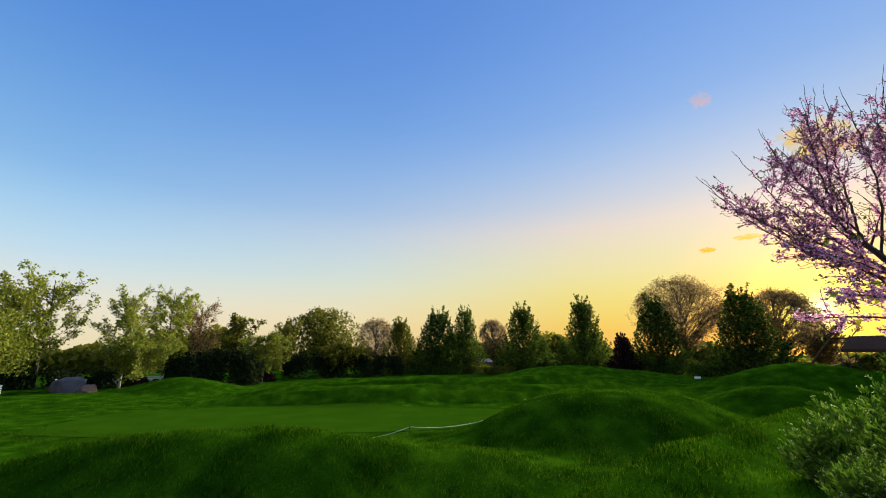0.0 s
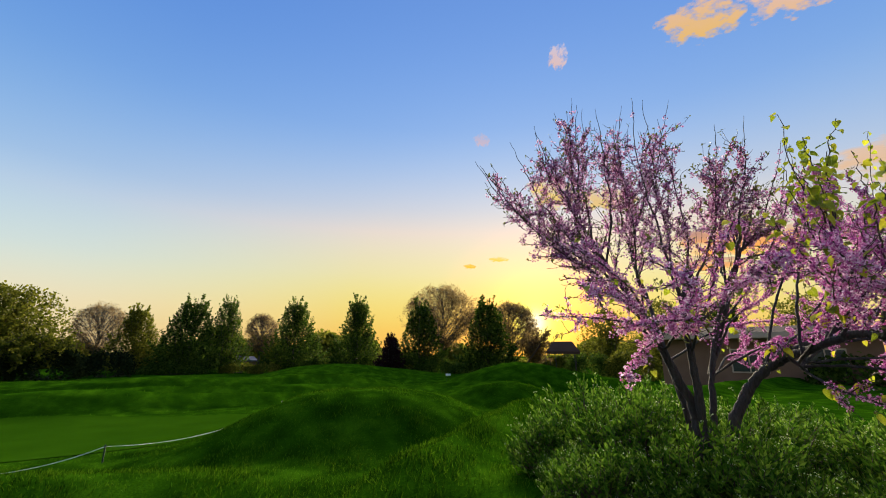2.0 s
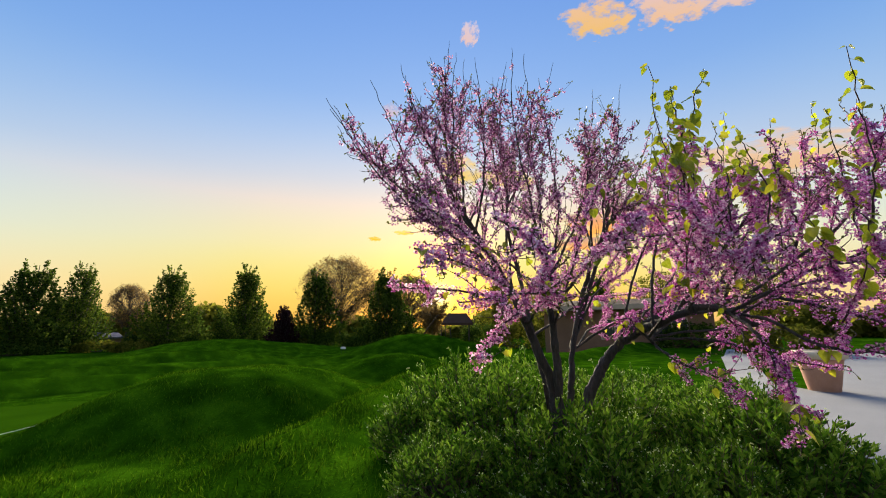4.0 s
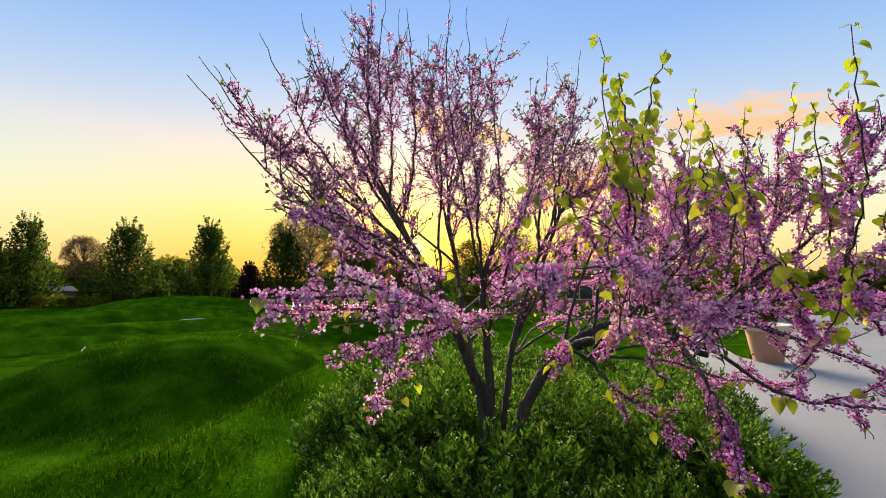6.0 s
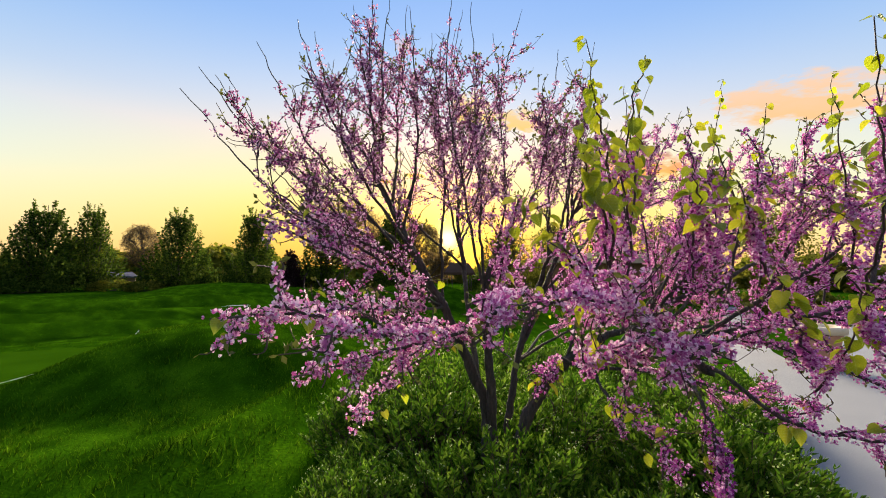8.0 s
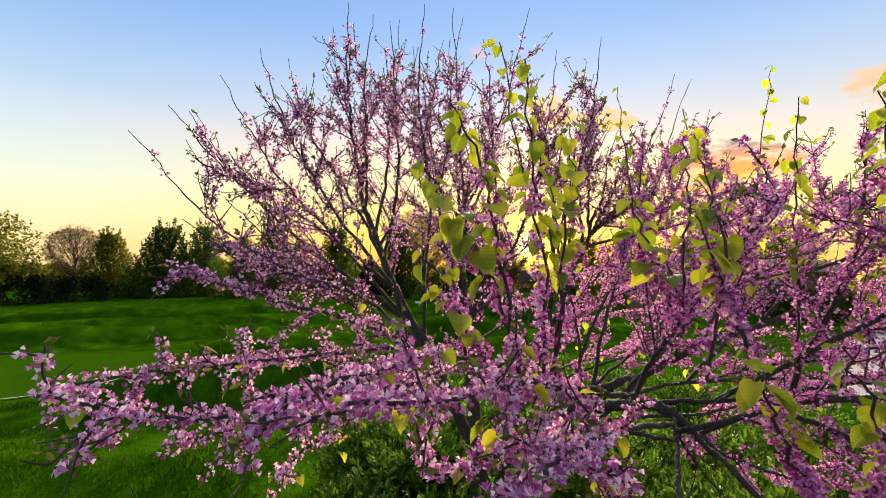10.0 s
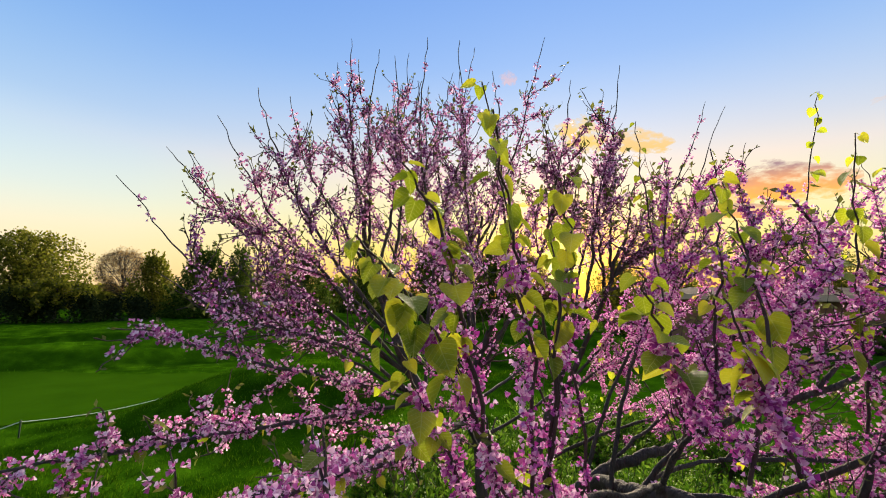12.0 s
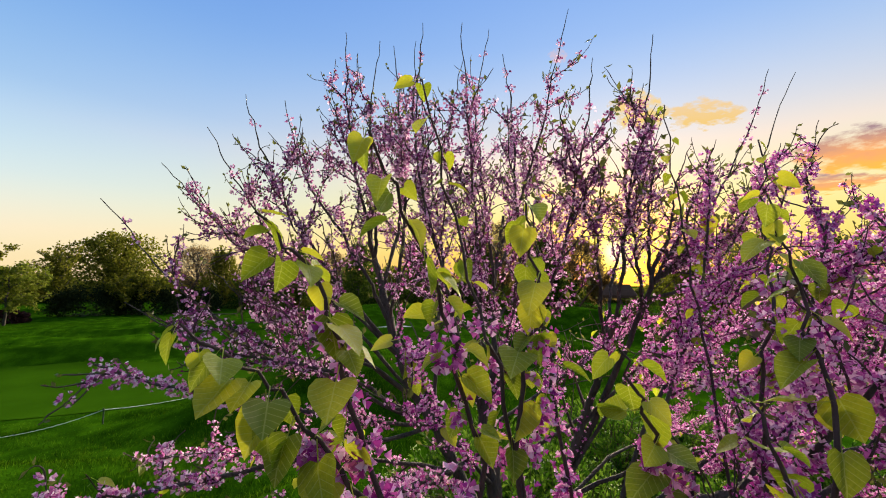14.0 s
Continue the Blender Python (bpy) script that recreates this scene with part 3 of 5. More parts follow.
        put_part("young_leaves", mesh_of("young_leaves", v, f, M_BUDLEAF), top, "tiny folded yellow-green young leaves", "stuff")
    for _ in range(leafy):
        line = lines[rng.randint(len(lines))][0] if lines and rng.rand() < 0.55 else main[int(len(main) * 0.35):]
        k = rng.randint(1, len(line))
        place = line[k]
        if clear_lane(place)[0]:
            hang_leaf(top, place, rng.normal(size=3), leaf_size * rng.uniform(0.6, 1.25), rng)
    return top


redbud = empty_thing("redbud_tree", (0, 0, 0), "multi-stemmed redbud tree in full magenta-pink bloom rising from shrubs", "tree")
# the stems rise from one root
limb(redbud, [(3.34, 2.40, 0.72), (3.33, 2.40, 1.20), (3.32, 2.41, 1.42), (3.23, 2.44, 1.66), (3.13, 2.48, 1.86), (2.99, 2.56, 2.12), (2.94, 2.72, 2.38), (2.91, 2.84, 2.58), (2.89, 2.80, 2.78)],
     0.036, 0.010, 11, side=4, side_len=0.4, start=0.6, bloom=0.5, label="dark grey-brown leaning stem", name="stem")
limb(redbud, [(3.44, 2.44, 0.72), (3.48, 2.42, 1.20), (3.54, 2.42, 1.42), (3.62, 2.44, 1.66), (3.70, 2.45, 1.90), (3.74, 2.38, 2.16), (3.72, 2.26, 2.40)], 0.025, 0.011, 12, side=4, side_len=0.4, start=0.6,
     bloom=0.5, label="dark grey-brown upright stem", name="stem")
limb(redbud, [(3.38, 2.40, 0.72), (3.45, 2.26, 1.30), (3.51, 2.20, 1.47), (3.55, 2.13, 1.60), (3.56, 2.01, 1.70), (3.51, 1.88, 1.75), (3.46, 1.75, 1.79), (3.45, 1.62, 1.83), (3.45, 1.51, 1.80),
              (3.46, 1.42, 1.75)], 0.037, 0.013, 13, side=3, side_len=0.35, start=0.7, bloom=0.5, label="thick bowed stem that leans over the shrubs", name="stem")
limb(redbud, [(3.55, 2.08, 1.66), (3.66, 2.02, 1.75), (3.75, 1.96, 1.80), (3.86, 1.88, 1.86), (4.02, 1.76, 1.96), (4.22, 1.60, 2.08), (4.48, 1.45, 2.22)], 0.024, 0.009, 15, side=5, side_len=0.4, start=0.45,
     bloom=0.7, label="thick rising arm of the bowed stem", name="stem")
limb(redbud, [(3.40, 2.46, 0.72), (3.42, 2.52, 1.25), (3.40, 2.58, 1.55), (3.44, 2.72, 1.95), (3.52, 2.88, 2.35), (3.58, 2.96, 2.62), (3.60, 2.92, 2.86)], 0.022, 0.008, 14, side=4, side_len=0.4, start=0.6,
     bloom=0.5, name="stem", label="thin dark stem behind the others")
limb(redbud, [(3.36, 2.38, 0.72), (3.31, 2.37, 1.40), (3.24, 2.34, 1.76), (3.21, 2.33, 2.00), (3.26, 2.30, 2.22)], 0.030, 0.012, 16, side=4, side_len=0.4, start=0.7, bloom=0.5, name="stem",
     label="thin dark stem that forks low")
limb(redbud, [(3.60, 2.44, 1.60), (3.76, 2.40, 1.88), (3.92, 2.34, 2.22), (4.02, 2.30, 2.48), (4.10, 2.28, 2.67)], 0.019, 0.008, 17, side=0, start=0.9, bloom=0.3, name="stem",
     label="dark arm that rises to a spreading fork")
# crown: limbs that sweep up and out, each to its own bare tip
FAN = [
    [(3.06, 2.52, 2.00), (2.62, 2.64, 2.34), (2.32, 2.80, 2.66), (2.10, 2.93, 3.01)],
    [(3.02, 2.54, 2.06), (2.66, 2.66, 2.46), (2.38, 2.72, 2.78), (2.19, 2.77, 3.10)],
    [(2.98, 2.60, 2.16), (2.60, 2.78, 2.48), (2.27, 2.84, 2.70), (2.01, 2.84, 2.97)],
    [(3.10, 2.49, 1.90), (2.66, 2.46, 2.16), (2.27, 2.54, 2.40), (1.94, 2.60, 2.77)],
    [(2.96, 2.66, 2.30), (2.76, 2.70, 2.64), (2.58, 2.74, 2.95), (2.48, 2.75, 3.28)],
    [(2.98, 2.60, 2.16), (2.66, 2.60, 2.53), (2.46, 2.62, 2.85), (2.35, 2.64, 3.17)],
    [(2.91, 2.83, 2.62), (2.89, 2.80, 2.90), (2.87, 2.76, 3.22), (2.90, 2.75, 3.63)],
    [(2.91, 2.82, 2.60), (2.82, 2.76, 2.88), (2.77, 2.70, 3.16), (2.71, 2.65, 3.52)],
    [(2.93, 2.76, 2.45), (3.02, 2.86, 2.90), (3.04, 2.88, 3.28), (3.06, 2.88, 3.68)],
    [(3.20, 2.33, 1.98), (3.06, 2.34, 2.45), (2.98, 2.34, 2.92), (3.00, 2.34, 3.43)],
    [(3.54, 2.90, 2.42), (3.42, 2.84, 2.90), (3.36, 2.80, 3.32), (3.40, 2.80, 3.79)],
    [(3.48, 2.80, 2.20), (3.30, 2.76, 2.75), (3.22, 2.74, 3.20), (3.27, 2.72, 3.62)],
    [(3.59, 2.95, 2.66), (3.66, 2.82, 3.02), (3.71, 2.66, 3.42), (3.77, 2.54, 3.88)],
    [(3.56, 2.92, 2.50), (3.76, 2.92, 2.85), (3.86, 2.98, 3.12), (3.90, 3.00, 3.50)],
    [(3.22, 2.32, 2.04), (3.42, 2.22, 2.50), (3.50, 2.18, 2.95), (3.56, 2.16, 3.38)],
    [(3.72, 2.26, 2.40), (3.72, 2.14, 2.72), (3.74, 2.08, 3.06), (3.75, 2.04, 3.43)],
    [(4.02, 2.30, 2.48), (4.13, 2.25, 2.68), (4.28, 2.18, 2.94), (4.46, 2.10, 3.44)],
    [(4.02, 2.30, 2.48), (4.20, 2.26, 2.62), (4.48, 2.16, 2.88), (4.72, 2.07, 3.46)],
    [(3.74, 2.36, 2.20), (3.96, 2.42, 2.60), (4.10, 2.42, 2.95), (4.18, 2.38, 3.30)],
    [(3.46, 2.76, 2.10), (3.20, 2.96, 2.45), (2.98, 3.10, 2.80), (2.84, 3.16, 3.16)],
    [(3.50, 2.84, 2.26), (3.86, 3.00, 2.55), (4.08, 3.02, 2.86), (4.20, 2.95, 3.22)],
    [(3.10, 2.48, 1.92), (2.72, 2.40, 2.16), (2.36, 2.32, 2.28), (2.10, 2.30, 2.44)],
    [(2.95, 2.66, 2.30), (2.96, 2.60, 2.75), (2.92, 2.58, 3.10), (2.89, 2.59, 3.50)],
    [(3.10, 2.50, 1.95), (3.12, 2.55, 2.50), (3.05, 2.54, 2.95), (2.99, 2.53, 3.38)],
    [(3.21, 2.33, 2.00), (3.24, 2.38, 2.50), (3.20, 2.40, 3.00), (3.17, 2.41, 3.50)],
    [(3.22, 2.33, 2.02), (3.34, 2.32, 2.50), (3.36, 2.36, 3.00), (3.33, 2.38, 3.44)],
    [(3.06, 2.52, 2.00), (2.75, 2.56, 2.20), (2.45, 2.60, 2.36), (2.23, 2.62, 2.55)],
    [(4.02, 2.30, 2.48), (4.02, 2.28, 2.69), (4.01, 2.25, 2.88), (4.01, 2.22, 3.06)],
    [(4.02, 2.30, 2.48), (4.07, 2.28, 2.69), (4.13, 2.25, 2.92), (4.21, 2.22, 3.16)],
    [(4.06, 2.29, 2.56), (4.12, 2.28, 2.67), (4.24, 2.25, 2.88), (4.37, 2.22, 3.14)],
    [(3.98, 2.31, 2.38), (3.88, 2.28, 2.64), (3.81, 2.25, 2.87), (3.81, 2.22, 3.08)],
    [(3.74, 2.36, 2.20), (3.66, 2.28, 2.67), (3.56, 2.25, 2.91), (3.59, 2.22, 3.15)],
    [(4.02, 2.30, 2.48), (4.18, 2.28, 2.61), (4.32, 2.25, 2.71), (4.41, 2.22, 2.84)],
]
for k, c in enumerate(FAN):
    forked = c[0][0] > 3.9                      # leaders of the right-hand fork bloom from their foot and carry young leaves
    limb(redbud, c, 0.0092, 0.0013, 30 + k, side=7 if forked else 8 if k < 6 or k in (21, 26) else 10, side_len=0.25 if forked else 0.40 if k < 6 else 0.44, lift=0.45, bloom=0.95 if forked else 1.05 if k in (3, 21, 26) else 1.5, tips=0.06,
         start=0.14 if forked else 0.20 if k in (9, 10, 11, 14, 24, 25) else 0.27, twigs=2 if forked else 3, twig_len=0.12, petal=1.16, wob=0.095, taper=0.86, bare=0.78, flower=M_SHADEPETAL, knot=0.032, spread=0.70, tuft=1.5 if c[-1][0] > 3.5 else 1.0, budded=True)
# low limbs that reach out to the walk and droop
LOW = [     # control points, bloom, lift, side branches, their length
    ([(3.45, 2.00, 1.68), (3.34, 1.76, 1.60), (3.27, 1.58, 1.53), (3.21, 1.40, 1.43)], 1.3, -0.1, 7, 0.14),
    ([(3.12, 2.20, 1.84), (2.76, 2.02, 1.90), (2.40, 1.96, 1.90), (2.08, 1.98, 1.86)], 1.2, 0.0, 11, 0.15),
    ([(3.12, 2.43, 1.75), (2.75, 2.38, 1.90), (2.42, 2.45, 1.93), (2.12, 2.52, 1.93)], 0.9, 0.2, 9, 0.26),
    ([(3.10, 2.40, 1.78), (2.85, 2.30, 1.84), (2.58, 2.24, 1.76), (2.33, 2.20, 1.63)], 1.6, 0.0, 8, 0.12),
    ([(3.14, 2.40, 1.74), (2.80, 2.12, 1.89), (2.45, 1.88, 1.94), (2.15, 1.69, 1.99), (1.92, 1.70, 2.07)], 1.1, -0.05, 13, 0.16),
    ([(3.05, 2.45, 1.88), (2.70, 2.30, 2.06), (2.35, 2.20, 2.18), (2.08, 2.22, 2.28)], 1.0, 0.3, 10, 0.28),
    ([(3.36, 1.90, 1.70), (3.05, 1.78, 1.78), (2.90, 1.70, 1.78), (2.80, 1.66, 1.72)], 0.5, 0.0, 4, 0.06),
    ([(3.36, 1.80, 1.74), (3.05, 1.60, 1.86), (2.78, 1.42, 1.94), (2.55, 1.36, 1.97)], 1.0, 0.35, 7, 0.24),
    ([(3.36, 1.50, 1.82), (3.34, 1.30, 1.76), (3.34, 1.10, 1.64), (3.46, 0.86, 1.60), (3.7, 0.6, 1.58)], 1.5, 0.0, 10, 0.26),
    ([(3.36, 1.55, 1.82), (3.20, 1.36, 1.74), (3.10, 1.27, 1.58), (3.05, 1.22, 1.36)], 1.7, -0.5, 6, 0.14),
    ([(3.36, 1.45, 1.84), (3.40, 1.15, 1.98), (3.50, 0.85, 2.08), (3.62, 0.55, 2.12)], 1.6, 0.35, 12, 0.34),
    ([(3.36, 1.60, 1.80), (3.62, 1.35, 1.90), (3.95, 1.12, 1.98), (4.30, 0.95, 2.02)], 1.6, 0.3, 13, 0.36),
    ([(3.38, 1.90, 1.70), (3.75, 1.80, 1.78), (4.15, 1.60, 1.86), (4.60, 1.40, 1.98), (5.0, 1.3, 2.15)], 1.5, 0.3, 13, 0.36),
    ([(3.40, 2.05, 1.60), (3.80, 2.0, 1.86), (4.25, 1.95, 2.08), (4.70, 1.85, 2.25)], 1.4, 0.4, 13, 0.36),
    ([(3.48, 2.45, 1.70), (3.85, 2.35, 1.98), (4.25, 2.25, 2.2), (4.7, 2.25, 2.45)], 1.2, 0.45, 13, 0.36),
    ([(3.40, 1.95, 1.66), (3.62, 1.65, 1.66), (3.95, 1.40, 1.56), (4.30, 1.22, 1.50)], 1.5, -0.1, 9, 0.22),
    ([(3.36, 1.66, 1.78), (3.30, 1.50, 2.02), (3.28, 1.34, 2.24), (3.30, 1.22, 2.44)], 1.5, 0.6, 11, 0.30),
    ([(3.36, 1.75, 1.76), (3.56, 1.62, 2.05), (3.66, 1.55, 2.35), (3.70, 1.52, 2.62)], 1.5, 0.6, 12, 0.34),
    ([(3.30, 2.30, 1.75), (3.0, 2.05, 2.02), (2.85, 1.88, 2.2), (2.75, 1.75, 2.34)], 0.9, 0.5, 8, 0.26),
    ([(3.48, 2.40, 1.62), (3.95, 2.2, 1.80), (4.45, 2.0, 1.88), (4.95, 1.9, 1.90)], 1.5, 0.12, 13, 0.36),
    ([(3.48, 2.50, 1.72), (4.0, 2.6, 1.90), (4.5, 2.6, 1.98), (5.05, 2.5, 2.02)], 1.4, 0.15, 13, 0.36),
    ([(3.42, 2.00, 1.63), (3.85, 1.70, 1.72), (4.35, 1.62, 1.74), (4.85, 1.65, 1.72)], 1.5, 0.05, 13, 0.32),
    ([(3.9, 1.76, 1.80), (4.4, 1.3, 1.88), (4.9, 0.95, 1.92), (5.3, 0.75, 1.95)], 1.4, 0.2, 12, 0.34),
    ([(3.48, 2.55, 1.85), (3.95, 2.8, 2.05), (4.4, 2.95, 2.2), (4.85, 3.0, 2.3)], 1.2, 0.3, 12, 0.36),
    ([(3.45, 2.2, 1.75), (3.75, 2.0, 2.15), (3.95, 1.85, 2.5), (4.05, 1.75, 2.85)], 1.2, 0.7, 12, 0.30),
    ([(3.6, 1.9, 1.75), (4.0, 1.75, 2.1), (4.25, 1.7, 2.4), (4.4, 1.7, 2.7)], 1.3, 0.7, 12, 0.30),
    ([(3.9, 2.0, 1.9), (4.4, 1.95, 2.2), (4.75, 1.9, 2.5), (4.95, 1.85, 2.8)], 1.3, 0.7, 12, 0.30),
    ([(3.6, 2.4, 1.9), (4.0, 2.25, 2.3), (4.25, 2.15, 2.65), (4.4, 2.05, 3.0)], 1.1, 0.7, 12, 0.30),
    ([(3.42, 1.9, 1.75), (3.55, 1.85, 2.1), (3.62, 1.8, 2.4), (3.66, 1.78, 2.7)], 1.2, 0.7, 10, 0.26),
    ([(3.45, 1.40, 1.9), (3.75, 1.15, 2.15), (3.95, 1.0, 2.4), (4.05, 0.9, 2.6)], 1.4, 0.6, 12, 0.32),
    ([(3.9, 1.75, 1.8), (4.2, 1.6, 2.15), (4.4, 1.5, 2.45), (4.5, 1.45, 2.7)], 1.3, 0.6, 12, 0.32),
    ([(3.36, 1.6, 1.82), (3.0, 1.45, 1.96), (2.65, 1.32, 2.03), (2.34, 1.25, 2.06)], 1.5, 0.0, 11, 0.15),
    ([(3.1, 2.1, 1.85), (2.75, 1.80, 2.03), (2.46, 1.56, 2.06), (2.22, 1.40, 2.05)], 1.5, 0.0, 11, 0.15),
    ([(3.36, 1.55, 1.82), (3.0, 1.36, 1.91), (2.72, 1.24, 1.96), (2.46, 1.17, 1.98)], 1.6, 0.0, 10, 0.15),
    ([(3.45, 1.0, 2.05), (3.55, 0.95, 2.25), (3.62, 0.92, 2.45), (3.65, 0.9, 2.62)], 1.3, 0.6, 11, 0.26),
    ([(3.66, 1.3, 1.95), (3.75, 1.2, 2.2), (3.8, 1.15, 2.45), (3.82, 1.12, 2.66)], 1.3, 0.6, 11, 0.26),
    ([(3.05, 2.45, 1.88), (2.62, 2.24, 1.97), (2.22, 2.08, 1.99), (1.90, 1.98, 2.01)], 1.2, 0.0, 11, 0.15),
    ([(3.6, 1.4, 1.9), (3.7, 1.1, 1.8), (3.75, 0.85, 1.68), (3.7, 0.6, 1.5)], 1.6, 0.0, 10, 0.24),
    ([(3.58, 2.42, 1.60), (4.00, 2.50, 1.72), (4.50, 2.60, 1.76), (5.10, 2.75, 1.78)], 1.4, 0.1, 14, 0.36),
    ([(4.02, 1.76, 1.96), (4.40, 1.75, 2.30), (4.70, 1.70, 2.60), (4.95, 1.65, 2.85)], 1.3, 0.4, 12, 0.30),
    ([(4.22, 1.60, 2.08), (4.60, 1.50, 2.40), (4.90, 1.45, 2.65), (5.20, 1.40, 2.85)], 1.3, 0.4, 12, 0.30),
    ([(4.48, 1.45, 2.22), (4.80, 1.30, 2.45), (5.10, 1.20, 2.65), (5.35, 1.15, 2.80)], 1.3, 0.4, 12, 0.30),
    ([(4.00, 2.28, 2.40), (4.50, 2.10, 2.56), (4.90, 2.00, 2.68), (5.30, 1.95, 2.78)], 1.3, 0.4, 12, 0.32),
    ([(4.30, 1.95, 2.10), (4.80, 2.10, 2.30), (5.20, 2.10, 2.42), (5.60, 2.05, 2.52)], 1.3, 0.3, 12, 0.32),
]
for k, (c, bloom, lift, side, length) in enumerate(LOW):
    limb(redbud, c, 0.0088, 0.003, 60 + k, side=int(side * 1.15) if lift >= 0.3 and c[-1][0] > 3.5 else max(5, int(side * 0.85)), side_len=length, lift=lift, bloom=bloom * (0.95 if c[-1][0] < 2.4 else 1.35), tips=0.04 if lift < 0.5 else 0.06, start=0.38 if 3.35 < c[0][0] < 3.62 and c[0][2] < 1.84 else 0.16, twigs=3 if lift >= 0.3 and c[-1][0] > 3.5 else 2, twig_len=0.08, leafy=6 if c[-1][0] < 2.6 else 7,
         leaf_size=0.034 if c[-1][0] < 2.6 else 0.043, petal=0.93 if c[-1][0] < 2.6 else 0.82, knot=0.018, flower=M_PALEPETAL if c[-1][0] < 2.6 else None, label="low limb crowded with blossom")
# upright leafy shoots: their line, leaves, leaf length
SHOOTS = [
    ([(2.86, 1.46, 1.98), (2.84, 1.42, 2.26), (2.79, 1.50, 2.50), (2.72, 1.49, 2.79)], 15, 0.050),
    ([(2.80, 1.44, 1.98), (2.77, 1.40, 2.28), (2.70, 1.36, 2.48), (2.61, 1.28, 2.62)], 15, 0.052),
    ([(2.76, 1.44, 2.02), (2.62, 1.39, 2.25), (2.54, 1.39, 2.36), (2.45, 1.36, 2.44)], 15, 0.058),
    ([(2.72, 1.42, 2.04), (2.62, 1.37, 2.31), (2.58, 1.37, 2.47), (2.51, 1.36, 2.55)], 14, 0.058),
    ([(2.86, 1.46, 2.00), (2.84, 1.41, 2.33), (2.86, 1.40, 2.45), (2.84, 1.39, 2.59)], 13, 0.056),
    ([(3.12, 1.26, 2.02), (3.16, 1.23, 2.29), (3.20, 1.28, 2.46), (3.19, 1.31, 2.61)], 14, 0.056),
    ([(3.44, 1.00, 2.03), (3.20, 0.93, 2.27), (3.14, 0.93, 2.52), (3.10, 0.93, 2.76)], 14, 0.052),
    ([(4.12, 1.68, 2.04), (4.22, 1.62, 2.50), (4.26, 1.58, 2.90), (4.30, 1.55, 3.20)], 14, 0.052),
    ([(3.95, 1.13, 2.00), (4.15, 1.12, 2.40), (4.28, 1.12, 2.75), (4.36, 1.11, 3.10)], 14, 0.052),
    ([(3.70, 1.30, 1.95), (3.66, 1.27, 2.25), (3.63, 1.26, 2.53), (3.62, 1.24, 2.78)], 12, 0.052),
    ([(3.28, 1.40, 2.10), (3.30, 1.40, 2.36), (3.36, 1.42, 2.56), (3.38, 1.44, 2.76)], 11, 0.050),
    ([(3.00, 1.50, 1.96), (2.99, 1.54, 2.25), (2.98, 1.58, 2.45), (2.97, 1.60, 2.64)], 10, 0.050),
    ([(3.50, 1.62, 2.00), (3.48, 1.66, 2.40), (3.47, 1.70, 2.70), (3.46, 1.72, 2.96)], 9, 0.045),
    ([(2.70, 1.43, 1.98), (2.64, 1.48, 2.12), (2.60, 1.52, 2.22), (2.54, 1.55, 2.32)], 9, 0.054),
    ([(3.40, 1.10, 1.75), (3.30, 1.04, 1.86), (3.24, 1.00, 1.95), (3.18, 0.98, 2.04)], 8, 0.056),
    ([(3.10, 1.26, 1.60), (3.00, 1.24, 1.52), (2.92, 1.22, 1.46), (2.84, 1.19, 1.40)], 6, 0.062),
    ([(2.90, 1.60, 1.78), (2.78, 1.50, 1.88), (2.70, 1.44, 1.92), (2.62, 1.40, 1.98)], 8, 0.054),
    ([(3.05, 1.06, 1.88), (3.00, 1.07, 1.97), (2.98, 1.09, 2.06), (2.95, 1.11, 2.13)], 10, 0.056),
    ([(3.06, 0.92, 1.90), (3.03, 0.95, 1.98), (3.00, 0.97, 2.06), (2.97, 0.99, 2.15)], 10, 0.056),
    ([(3.05, 1.15, 2.12), (3.01, 1.16, 2.22), (2.98, 1.17, 2.29), (2.96, 1.19, 2.37)], 10, 0.056),
    ([(3.02, 1.26, 2.15), (2.97, 1.27, 2.25), (2.92, 1.27, 2.33), (2.88, 1.27, 2.41)], 10, 0.056),
    ([(3.48, 1.00, 2.10), (3.46, 1.01, 2.30), (3.42, 1.02, 2.48), (3.39, 1.03, 2.66)], 12, 0.054),
    ([(4.60, 1.42, 2.00), (4.72, 1.36, 2.40), (4.80, 1.32, 2.75), (4.86, 1.30, 3.05)], 12, 0.050),
]
for k, (c, n, size) in enumerate(SHOOTS):
    rng = np.random.RandomState(200 + k)
    c = [np.array(p) for p in c]
    line = spline(c, 18)
    line[1:-1] += rng.normal(size=(16, 3)) * 0.005
    v, f = tubes([(line, np.linspace(0.0042, 0.0014, 18))], 6)
    stick = put_part("leafy_shoot", mesh_of("leafy_shoot", v, f, M_TWIG, True), redbud, "upright dark shoot with heart-shaped yellow-green leaves")
    n = int(n * 1.35)
    for m in range(n):
        p = line[min(17, 6 + int(12 * (m + 0.5) / n))]
        hang_leaf(stick, p, rng.normal(size=3), size * (0.86 - 0.32 * (m / n) ** 2) * rng.uniform(0.6, 1.12), rng)
    pts, ways = [], []
    for j in range(22):                     # knots of blossom on the lower wood
        p = line[0] + (line[10] - line[0]) * rng.rand() + rng.normal(size=3) * 0.004
        w = unit(rng.normal(size=(9, 3)))
        pts.append(p + w * rng.uniform(0.006, 0.018, size=(9, 1)))
        ways.append(w)
    pts, ways = np.concatenate(pts), np.concatenate(ways)
    keep = clear_lane(pts)
    v, f = scatter(pts[keep], ways[keep], rng.uniform(0.008, 0.014, int(keep.sum())), PETAL_V, PETAL_F, rng)
    put_part("blossoms", mesh_of("blossoms", v, f, M_PETAL), stick, "magenta-pink pea blossoms in tight clusters", "stuff")

